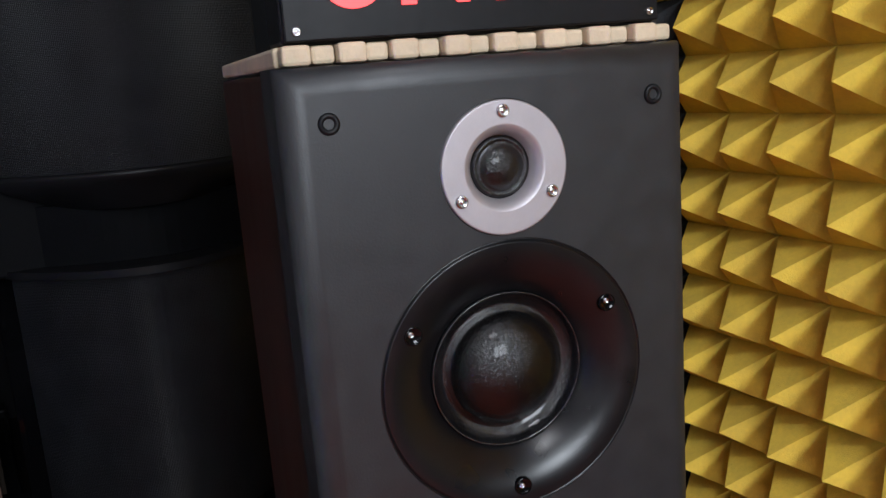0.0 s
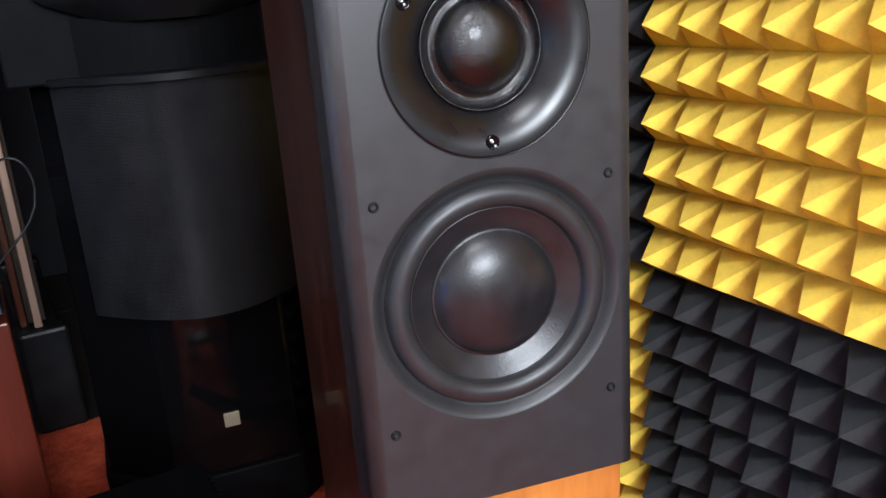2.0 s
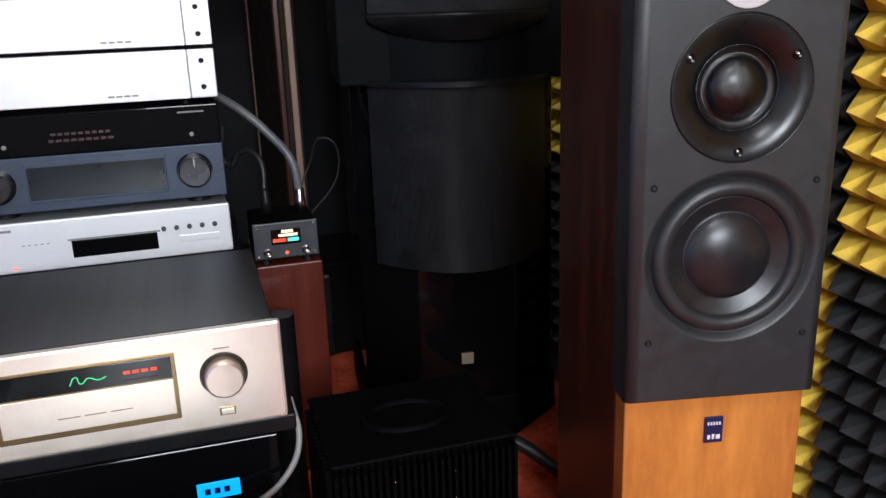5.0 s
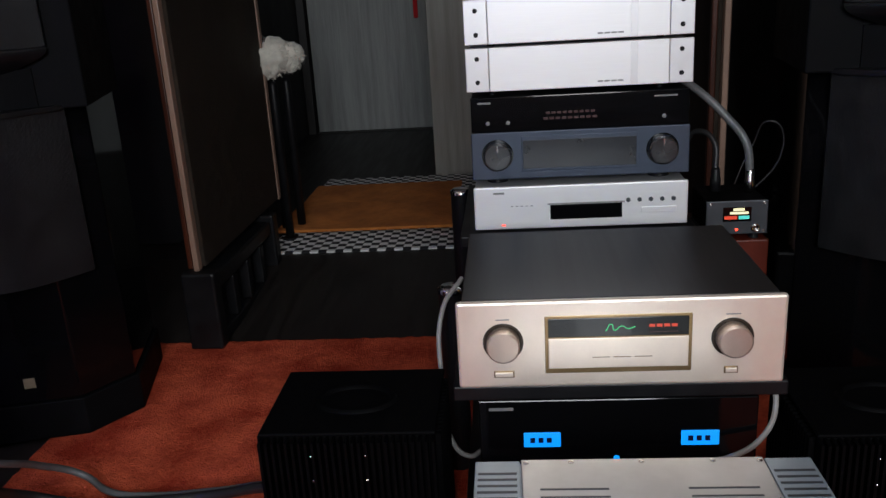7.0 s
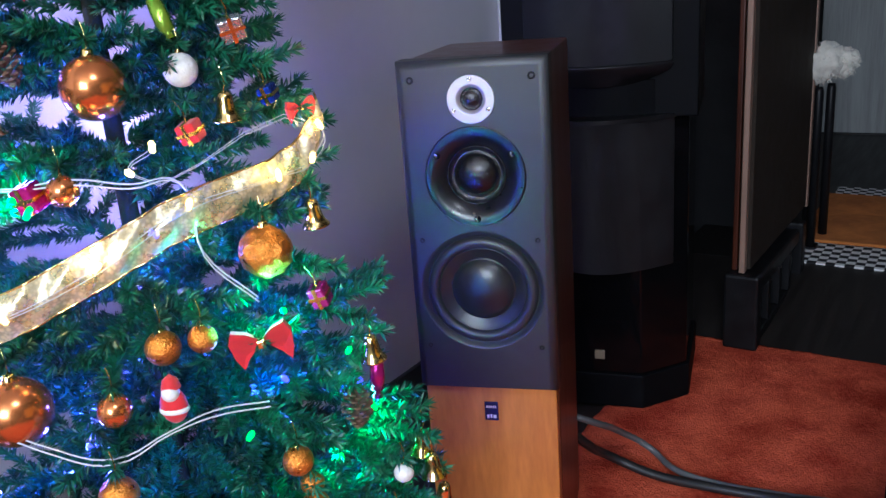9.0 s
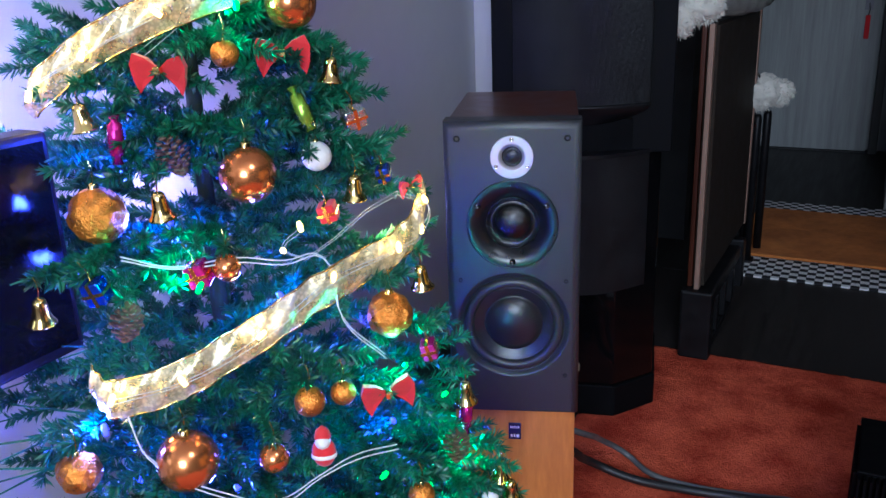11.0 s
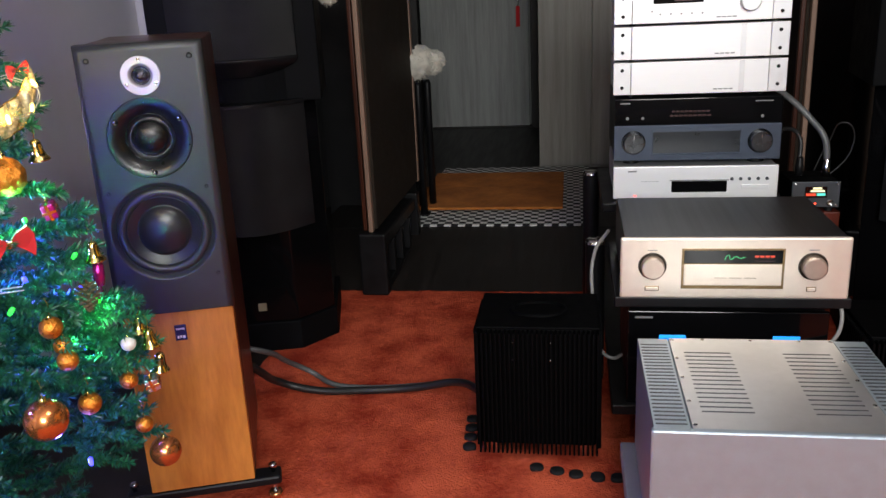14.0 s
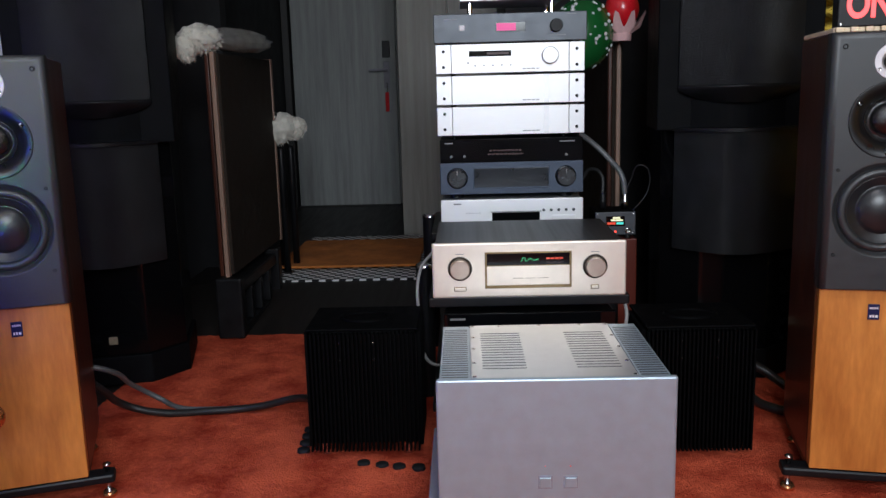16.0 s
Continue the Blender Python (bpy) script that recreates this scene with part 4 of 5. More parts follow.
# finned black monoblocks
def monoblock(x0, y0, label, w):
    d, z0, z1 = 0.235, 0.03, 0.331
    ob = thing("monoblock_amplifier", pose(x0, y0, 0), label, "amplifier", "pair of monoblock amplifiers")
    part("case", box(0.012, w - 0.012, 0.022, d - 0.014, z0 + 0.004, z1, 0.006), black_metal, ob)
    part("top_plate", box(0.006, w - 0.006, 0.012, d - 0.006, z1 + 0.0002, z1 + 0.007, 0.003), black_metal, ob)
    part("handle", lathe([(0.055, 0.0), (0.060, 0.006), (0.066, 0.006), (0.070, 0.0)], 40, m=Matrix.Translation((w / 2, d / 2, z1 + 0.0072)) @ Matrix.Scale(0.7, 4, (0, 1, 0)) @ UP), black_metal, ob, "oval moulded ring on top", True)
    f = None
    for i in range(27):
        at = Matrix.Translation((0.010 + i * (w - 0.02) / 26, 0, 0))
        f = part("fin", box(-0.0022, 0.0022, 0.0, 0.0215, z0 - 0.008, z1 - 0.004), black_metal, ob, at=at) if f is None else again(f, at)
    f = None
    for s2 in (0, 1):
        for i in range(16):
            at = Matrix.Translation((w - 0.0115 if s2 else 0.0, 0.030 + i * 0.0122, 0))
            f = part("side_fin", box(0.0, 0.0115, -0.002, 0.002, z0 - 0.004, z1 - 0.006), black_metal, ob, at=at) if f is None else again(f, at)
    for x in (0.04, w - 0.04):
        for y in (0.05, d - 0.05):
            part("foot", lathe([(0, 0), (0.015, 0), (0.014, 0.034), (0, 0.034)], 16, m=UP), steel, ob, at=Matrix.Translation((x, y, 0)))
    for x, z in ((0.09, 0.262), (0.175, 0.262), (0.09, 0.305), (0.175, 0.305)):
        part("screw", lathe([(0, -0.002), (0.0016, -0.001), (0.0018, 0.001)], 8), steel, ob, at=Matrix.Translation((x, 0, z)))
    return ob


monoblock(-0.980, 0.643, "black finned monoblock amplifier on the rug", 0.29)
monoblock(-0.148, 0.615, "black finned monoblock amplifier near the speaker", 0.275)

# rear stack, from the shelf upwards
SX0, SX1, SY = -0.645, -0.214, 1.20
sw = SX1 - SX0
pl = thing("disc_player", pose(SX0, SY, 0.486), "silver disc player at the foot of the stack", "player")
feet(pl, 0.05, sw - 0.05, 0.05, 0.26, 0, 0.01)
part("case", box(0.003, sw - 0.003, 0.0105, 0.31, 0.01, 0.092, 0.002), alu_side, pl)
part("front_plate", box(0, sw, 0, 0.010, 0.004, 0.094, 0.003), alu_bright, pl)
part("tray", box(0.155, 0.300, -0.0012, 0.004, 0.022, 0.053, 0.001), black_gloss, pl, "black disc tray slot")
part("tray_rim", box(0.150, 0.305, -0.0008, 0.003, 0.0535, 0.0565), grey_ink, pl)
for i in range(5):
    part("button", lathe([(0, -0.004), (0.0042, -0.004), (0.0046, 0), (0.0046, 0.002)], 16), graphite, pl, at=Matrix.Translation((0.312 + i * 0.0225, 0, 0.058)))
part("button", box(0.338, 0.408, -0.0015, 0.002, 0.030, 0.042, 0.0008), alu_bright, pl)
part("mark", box(0.040, 0.062, -0.0008, 0.001, 0.079, 0.083), grey_ink, pl)
for i in range(5):
    part("mark", box(0.075 + i * 0.010, 0.080 + i * 0.010, -0.0008, 0.001, 0.052, 0.0535), grey_ink, pl)
part("status_light", box(0.055, 0.063, -0.001, 0.001, 0.012, 0.0145), led_red, pl)

av = thing("av_receiver", pose(SX0, SY, 0.594), "slate blue receiver with black display band in the stack", "receiver")
feet(av, 0.05, sw - 0.05, 0.06, 0.28, -0.0135, 0.02, 0.022)
part("case", box(0.003, sw - 0.003, 0.0105, 0.34, 0.005, 0.168, 0.002), black_satin, av)
part("front_plate", box(0, sw, 0, 0.010, 0.002, 0.098, 0.002), slate_blue, av, "slate blue brushed front")
part("display_band", box(0.002, sw - 0.002, 0.001, 0.010, 0.099, 0.168, 0.002), black_gloss, av, "gloss black display band")
part("door_flap", box(0.100, 0.330, -0.0018, 0.002, 0.018, 0.088, 0.001), slate_blue, av)
part("flap_glass", box(0.103, 0.327, -0.0026, -0.0014, 0.023, 0.080, 0.0006), screen_dark, av)
for x in (0.052, 0.378):
    k = knob(av, x, 0.052, 0, 0.028, 0.02, knob_black, "black turned metal knob")
    part("ring", lathe([(0.0285, -0.001), (0.0315, -0.001), (0.0325, 0.002)], 40), black_gloss, k)
    part("pointer", box(-0.001, 0.001, -0.0206, -0.0198, 0.010, 0.024), steel, k)
for i in range(9):
    part("segment", box(0.150 + i * 0.011, 0.158 + i * 0.011, 0.0002, 0.0014, 0.131, 0.1355), red_dim, av)
    part("segment", box(0.145 + i * 0.012, 0.154 + i * 0.012, 0.0002, 0.0014, 0.120, 0.1245), red_dim, av)
part("mark", box(0.016, 0.042, 0.0004, 0.0015, 0.155, 0.159), grey_ink, av)
part("mark", box(0.36, 0.405, 0.0004, 0.0015, 0.155, 0.158), grey_ink, av)
for x in (0.035, 0.075, 0.380):
    part("button", lathe([(0, -0.002), (0.004, -0.001), (0.0045, 0.002)], 14), grey_ink, av, at=Matrix.Translation((x, 0, 0.117)))


def silver_unit(z, label, front):
    w, h = sw + 0.006, 0.084
    ob = thing("silver_component", pose(SX0 - 0.004, SY - 0.004, z), label, "hi-fi component", "silver components in the stack")
    part("case", box(0.006, w - 0.006, 0.0125, 0.27, 0.002, h - 0.002, 0.002), alu_side, ob)
    part("front_plate", box(0.046, w - 0.046, 0, 0.012, 0, h, 0.0015), alu_bright, ob, "bright silver front plate")
    for x0, x1 in ((0, 0.0455), (w - 0.0455, w)):
        ear = part("end_plate", box(x0, x1, 0.001, 0.012, 0, h, 0.0015), alu_side, ob, "silver end plate with screws")
        for zz in (0.019, 0.064):
            part("screw", lathe([(0, -0.0005), (0.0026, -0.0008), (0.0036, -0.0022), (0.0046, -0.0004), (0.0046, 0.002)], 14), black_satin, ear, at=Matrix.Translation(((x0 + x1) / 2, 0, zz)))
    if front:
        part("display", box(0.098, 0.222, -0.0012, 0.004, 0.048, 0.064, 0.0006), black_gloss, ob, "dark display window")
        part("segment", box(0.15, 0.215, -0.0018, -0.001, 0.053, 0.059), red_dim, ob)
        knob(ob, 0.335, 0.047, 0, 0.0245, 0.018, alu_side, "silver turned volume knob")
        for i in range(6):
            part("button", lathe([(0, -0.003), (0.0022, -0.003), (0.0025, 0)], 10), grey_ink, ob, at=Matrix.Translation((0.090 + i * 0.026 if i else 0.095, 0, 0.030 if i == 0 else 0.022)))
    else:
        part("groove", box(0.318, 0.331, -0.0006, 0.001, 0.002, h - 0.002), alu_side, ob)
    for i in range(4):
        part("mark", box(0.255 + i * 0.013, 0.265 + i * 0.013, -0.0006, 0.001, 0.009, 0.012), grey_ink, ob)
    return ob


ZS = (0.774, 0.8645, 0.955)
for z in ZS:
    ft = silver_unit(z, "silver component with tuner window and knob" if z > 0.94 else "plain bright silver component in the rear stack", z > 0.94)
    feet(ft, 0.05, sw - 0.05, 0.05, 0.22, -0.0125 if z < 0.78 else -0.0065, 0.02 if z < 0.78 else 0.0085, 0.008)
sr = thing("streamer", pose(SX0 - 0.008, SY - 0.004, 1.041), "graphite streamer with small pink display", "streamer")
swd = sw + 0.016
feet(sr, 0.05, swd - 0.05, 0.05, 0.22, -0.002, 0.006)
part("case", box(0.004, swd - 0.004, 0.0125, 0.27, 0.004, 0.080, 0.002), graphite, sr)
part("front_plate", box(0, swd, 0, 0.012, 0.002, 0.084, 0.002), graphite, sr)
part("display", box(0.182, 0.268, -0.0012, 0.002, 0.031, 0.058, 0.0006), black_gloss, sr)
part("screen", box(0.184, 0.240, -0.0022, -0.001, 0.034, 0.055), led_pink, sr, "lit pink screen")
knob(sr, 0.357, 0.045, 0, 0.0185, 0.016, black_satin)
part("button", box(0.075, 0.091, -0.003, 0.002, 0.036, 0.052, 0.002), white_ink, sr)
for x0, x1, z in ((0.03, 0.07, 0.068), (0.39, 0.415, 0.076), (0.335, 0.385, 0.017)):
    part("mark", box(x0, x1, -0.0006, 0.001, z, z + 0.0025), grey_ink, sr)
gs = thing("top_shelf", pose(-0.575, 1.20, 1.126), "small clear acrylic shelf on metal posts", "shelf")
for x in (0.03, 0.27):
    for y in (0.04, 0.20):
        part("post", lathe([(0, 0), (0.007, 0), (0.007, 0.034), (0, 0.034)], 14, m=UP), chrome, gs, at=Matrix.Translation((x, y, 0)))
part("board", box(0, 0.30, 0, 0.24, 0.0345, 0.056, 0.002), alu_side, gs)
part("rod", lathe([(0, 0.0565), (0.004, 0.0565), (0.004, 0.11), (0, 0.11)], 12, m=UP), chrome, gs, at=Matrix.Translation((0.19, 0.05, 0)))

# headphone amplifier with a lit screen
da = thing("headphone_amplifier", pose(-0.176, 1.200, 0.4495), "small black converter box with colour screen", "converter")
feet(da, 0.02, 0.10, 0.02, 0.11, 0, 0.012, 0.01)
part("stand", box(-0.004, 0.124, 0.004, 0.13, -0.0005 + 0.0125, 0.0135), black_matte, da)
part("case", box(0, 0.120, 0.006, 0.14, 0.014, 0.082, 0.003), black_metal, da)
part("front_plate", box(-0.001, 0.121, 0, 0.0058, 0.013, 0.083, 0.002), graphite, da)
part("screen", box(0.032, 0.088, -0.0012, 0.002, 0.040, 0.070, 0.0006), black_gloss, da)
for x0, x1, z0, z1, mt2 in ((0.052, 0.074, 0.0625, 0.068, led_white), (0.046, 0.082, 0.0555, 0.0605, led_white), (0.035, 0.060, 0.045, 0.052, led_orange), (0.063, 0.084, 0.045, 0.052, led_cyan)):
    part("lit_segment", box(x0, x1, -0.0018, -0.001, z0, z1), mt2, da)
for x in (0.024, 0.097):
    part("jack", lathe([(0, -0.001), (0.0045, -0.001), (0.0055, -0.004), (0.0085, -0.004), (0.0095, 0.0)], 24), steel, da, "steel ring jack socket", True, Matrix.Translation((x, 0, 0.026)))
part("status_light", lathe([(0, -0.002), (0.0028, -0.001), (0.003, 0.001)], 12), led_red, da, at=Matrix.Translation((0.060, 0, 0.023)))
for x in (0.007, 0.113):
    for z in (0.019, 0.077):
        screw_head(da, x, z, 0.0004, 0.0028)
pg = thing("xlr_cable", pose(0, 0, 0), "thick grey cable with silver plug on the converter", "cable")
tube([(-0.215, 1.30, 0.768), (-0.17, 1.31, 0.735), (-0.12, 1.30, 0.685), (-0.085, 1.275, 0.635), (-0.075, 1.27, 0.57)], 0.0085, cable_grey, "cable", pg)
part("plug", lathe([(0, 0.0), (0.011, 0.0), (0.011, 0.026), (0.0095, 0.03), (0.0095, 0.045), (0.007, 0.05), (0, 0.05)], 20, m=UP), steel, pg, "silver metal plug", True, Matrix.Translation((-0.075, 1.27, 0.5320)))
pg = thing("black_plug_cable", pose(0, 0, 0), "black cable with plug behind the converter", "cable")
tube([(-0.205, 1.36, 0.70), (-0.20, 1.36, 0.62), (-0.175, 1.34, 0.65), (-0.145, 1.31, 0.64), (-0.14, 1.29, 0.57)], 0.006, cable_black, "cable", pg)
part("plug", lathe([(0, 0.0), (0.011, 0.0), (0.011, 0.026), (0.0095, 0.03), (0.0095, 0.045), (0.007, 0.05), (0, 0.05)], 20, m=UP), black_satin, pg, "", True, Matrix.Translation((-0.14, 1.29, 0.5320)))
pg = thing("loop_cable", pose(0, 0, 0), "thin dark cable looping behind the converter", "cable")
tube([(-0.09, 1.40, 0.46), (-0.03, 1.42, 0.60), (0.0, 1.40, 0.655), (0.03, 1.40, 0.60), (-0.065, 1.41, 0.46)], 0.0022, cable_black, "cable", pg)

# floor cables
for label, mat2, r, pts in (
    ("thick black speaker cable lying on the rug", cable_black, 0.0105, [(-1.63, 0.79, 0.20), (-1.575, 0.83, 0.13), (-1.555, 0.93, 0.045), (-1.46, 0.949, 0.013), (-1.336, 0.955, 0.013), (-1.19, 0.965, 0.020), (-1.06, 0.93, 0.058), (-0.985, 0.83, 0.085)]),
    ("grey braided speaker cable lying on the rug", cable_grey, 0.0075, [(-1.63, 0.80, 0.21), (-1.555, 0.83, 0.185), (-1.545, 0.97, 0.09), (-1.50, 1.03, 0.030), (-1.425, 0.992, 0.012), (-1.33, 0.980, 0.010), (-1.19, 0.99, 0.014), (-1.06, 0.96, 0.045), (-0.985, 0.85, 0.075)]),
    ("thick black speaker cable lying on the rug", cable_black, 0.0135, [(0.165, 0.85, 0.09), (0.25, 0.88, 0.03), (0.38, 0.86, 0.013), (0.50, 0.98, 0.013)]),
    ("thick black speaker cable lying on the rug", cable_black, 0.0135, [(0.165, 0.97, 0.15), (0.25, 1.0, 0.11), (0.35, 0.90, 0.05), (0.47, 0.80, 0.013)]),
    ("pale grey mains cable hanging beside the rack", cable_white, 0.0045, [(-0.665, 1.0, 0.46), (-0.70, 0.95, 0.42), (-0.705, 0.90, 0.30), (-0.69, 0.86, 0.20), (-0.66, 0.84, 0.18), (-0.635, 0.86, 0.18)]),
    ("pale grey mains cable hanging beside the rack", cable_white, 0.0045, [(-0.175, 0.76, 0.385), (-0.17, 0.73, 0.33), (-0.195, 0.70, 0.295), (-0.25, 0.68, 0.27), (-0.30, 0.69, 0.255)])):
    cb = thing("cable", pose(0, 0, 0), label, "cable", "loose cables")
    tube(pts, r, mat2, "sheath", cb)

pad = None
for x, y in ((-0.838, 0.618), (-0.791, 0.606), (-0.748, 0.596), (-0.700, 0.590), (-0.655, 0.588), (-1.004, 0.70), (-1.006, 0.745), (-1.008, 0.79), (-1.010, 0.835)):
    pd = thing("rubber_pad", pose(x, y, 0.002), "small round black rubber pad on the rug", "pad", "rubber pads")
    part("disc", lathe([(0, -0.005), (0.017, -0.005), (0.016, 0.004), (0.012, 0.006), (0, 0.006)], 18, m=UP), black_matte, pd, smooth=True)

# dark ribbed cloth at the tree's foot, black panel on the wall
sk = thing("tree_skirt", pose(-1.83, 0.02, 0), "dark navy ribbed cloth spread under the tree", "cloth")
bm = bmesh.new()
cv = bm.verts.new((0, 0, 0.03))
ring = []
for i in range(96):
    a = 2 * math.pi * i / 96
    k = 0.34 + 0.012 * math.sin(a * 24)
    ring.append([bm.verts.new((k * f2 * math.cos(a), k * f2 * math.sin(a), 0.012 + 0.016 * (1 - f2) + 0.005 * math.sin(a * 24) * f2)) for f2 in (0.5, 1.0)])
for i in range(96):
    p0, p1 = ring[i], ring[(i + 1) % 96]
    bm.faces.new((cv, p0[0], p1[0]))
    bm.faces.new((p0[0], p0[1], p1[1], p1[0]))
part("cloth", bm, cloth_navy, sk, smooth=True)
bp = thing("wall_screen", pose(-1.84, -0.245, 0), "black glossy flat screen standing on the floor beside the tree", "screen")
part("case", box(-0.045, 0.0, -0.95, 0.0, 0.82, 1.085, 0.006), black_satin, bp)
part("glass", box(0.0002, 0.003, -0.94, -0.01, 0.835, 1.075, 0.001), black_gloss, bp)
part("column", box(-0.04, -0.01, -0.62, -0.53, 0.03, 0.819, 0.004), black_satin, bp)
part("base", box(-0.12, 0.10, -0.70, -0.45, -0.012, 0.029, 0.006), black_satin, bp)


# ---- Christmas tree ----
TX, TY, TTOP = -1.85, 0.0, 1.84


HUNG = []


def reach(z):
    return min(0.435, 0.385 * (1.80 - z))


def christmas_tree():
    rnd = random.Random(11)
    ob = thing("christmas_tree", pose(TX, TY, 0), "green artificial Christmas tree hung with copper baubles", "christmas tree")
    part("trunk", lathe([(0, 0.0), (0.018, 0.0), (0.014, 0.6), (0.009, 1.4), (0.004, TTOP), (0, TTOP)], 12, m=UP), bark, ob, smooth=True)
    for a in (0, 90, 180, 270):
        part("foot", box(-0.012, 0.012, 0.02, 0.26, 0.012, 0.036, 0.003), black_satin, ob, at=Matrix.Rotation(radians(a + 20), 4, "Z"))
    verts, faces, smat = [], [], []

    def needle(p, d, ln, wd):
        t = d.cross(Vector((rnd.uniform(-1, 1), rnd.uniform(-1, 1), rnd.uniform(-1, 1))))
        if t.length < 1e-4 or (p.x + TX < -1.81 and p.y + TY < -0.225 and p.z < 1.11):
            return
        t = t.normalized() * wd
        n = len(verts)
        e = p + d * ln
        q = p + d * (ln * 0.55)
        verts.extend((p - t * 0.6, p + t * 0.6, q + t, e, q - t))
        faces.append((n, n + 1, n + 2, n + 3, n + 4))

    def stem(p0, p1, r):
        d = (p1 - p0).normalized()
        u = d.orthogonal().normalized()
        v = d.cross(u)
        n = len(verts)
        for p, k in ((p0, 1.0), (p1, 0.5)):
            for a in (0, 2.094, 4.189):
                verts.append(p + (u * math.cos(a) + v * math.sin(a)) * r * k)
        for i in range(3):
            faces.append((n + i, n + (i + 1) % 3, n + 3 + (i + 1) % 3, n + 3 + i))

    def twig(p0, p1, dens=1.0):
        ln = (p1 - p0).length
        d = (p1 - p0).normalized()
        stem(p0, p1, 0.0022)
        u = d.orthogonal().normalized()
        v = d.cross(u)
        for i in range(int(ln * 2500 * dens)):
            s2 = rnd.random()
            a = rnd.uniform(0, 6.283)
            out = (u * math.cos(a) + v * math.sin(a)) * rnd.uniform(0.7, 1.0) + d * rnd.uniform(0.35, 0.95)
            needle(p0.lerp(p1, s2), out.normalized(), rnd.uniform(0.011, 0.019), rnd.uniform(0.0010, 0.0017))
        for i in range(12):
            out = d + Vector((rnd.uniform(-1, 1), rnd.uniform(-1, 1), rnd.uniform(-1, 1))) * 0.5
            needle(p1, out.normalized(), rnd.uniform(0.012, 0.020), 0.0012)

    z = 0.20
    tier = 0
    while z < 1.74:
        r = reach(z)
        nb = max(5, int(10 * (r / 0.45) ** 0.6) + 1)
        for b2 in range(nb):
            a = 2 * math.pi * (b2 + 0.5 * (tier % 2)) / nb + rnd.uniform(-0.14, 0.14)
            rr = r * rnd.uniform(0.84, 1.0) * (1 - 0.27 * max(0, math.sin(a)))
            zz = z + rnd.uniform(-0.03, 0.03)
            dx, dy = math.cos(a), math.sin(a)
            if TX + rr * dx < XL + 0.05:
                rr = (XL + 0.05 - TX) / dx
            if dy > 0.25:
                rr = min(rr, (0.15 + 0.05 * max(0, -dx)) / dy)
            p0, p1 = Vector((0, 0, zz - 0.05)), Vector((rr * dx, rr * dy, zz + rnd.uniform(-0.025, 0.04)))
            twig(p0.lerp(p1, 0.18), p1)
            side = Vector((-dy, dx, 0))
            for k in (0.42, 0.62, 0.8):
                for sgn in (-1, 1):
                    q = p0.lerp(p1, k)
                    e = q + (p1 - p0).normalized() * 0.085 * rnd.uniform(0.7, 1.1) + side * sgn * 0.075 * rnd.uniform(0.6, 1.2) * (1.25 - k * 0.5) + Vector((0, 0, rnd.uniform(-0.035, 0.035)))
                    if math.hypot(e.x, e.y) > rr * 1.03:
                        e = q.lerp(e, 0.6)
                    if TX + e.x > XL + 0.035 and e.y < 0.17:
                        twig(q, e, 0.9)
        z += 0.108
        tier += 1
    for i in range(150):
        zz, a = rnd.uniform(0.25, 1.65), rnd.uniform(0, 6.283)
        k = min(0.15, 0.5 * reach(zz))
        dx, dy = math.cos(a) * k, math.sin(a) * k
        twig(Vector((dx * 0.1, dy * 0.1, zz - 0.03)), Vector((dx, dy, zz + rnd.uniform(-0.02, 0.04))), 0.8)
    for x, y, zt in HUNG:
        tip = Vector((x - TX, y - TY, zt))
        root = Vector((tip.x * 0.5, tip.y * 0.5, zt - 0.01))
        twig(root, tip, 1.1)
        d = (tip - root).normalized()
        side = Vector((-d.y, d.x, 0))
        for sgn in (-1, 1):
            q = root.lerp(tip, 0.55)
            e = q + d * 0.06 + side * sgn * 0.05 + Vector((0, 0, rnd.uniform(-0.03, 0.02)))
            if e.y < 0.12:
                twig(q, e, 0.9)
    me = bpy.data.meshes.new("crown")
    me.from_pydata([tuple(v) for v in verts], [], faces)
    me.materials.append(pine_green)
    cr = new("crown", me)
    cr.parent = ob
    tagged(cr, "dense glossy green plastic needles")
    return ob


def hook(ob, h):
    tube([(0, 0, h), (0.002, 0, h + 0.012), (-0.002, 0, h + 0.024)], 0.0006, gold, "hook", ob, res=3)


def ball(x, y, z, r, material, label):
    HUNG.append((x, y, z + r * 1.5))
    ob = thing("bauble", pose(x, y, z), label, "bauble", "tree baubles")
    if material is ball_glitter and r > 0.02:
        bm = bmesh.new()
        bmesh.ops.create_icosphere(bm, subdivisions=3, radius=r)
        rnd = random.Random(int(abs(x) * 1e4))
        for v in bm.verts:
            v.co *= rnd.uniform(0.93, 1.04)
        part("shell", bm, material, ob)
    else:
        bm = bmesh.new()
        bmesh.ops.create_uvsphere(bm, u_segments=28, v_segments=18, radius=r)
        part("shell", bm, material, ob, smooth=True)
    part("cap", lathe([(0, r * 1.18), (r * 0.13, r * 1.17), (r * 0.17, r * 1.12), (r * 0.20, r * 0.94)], 14, m=UP), gold, ob, "gold cap", True)
    hook(ob, r * 1.17)


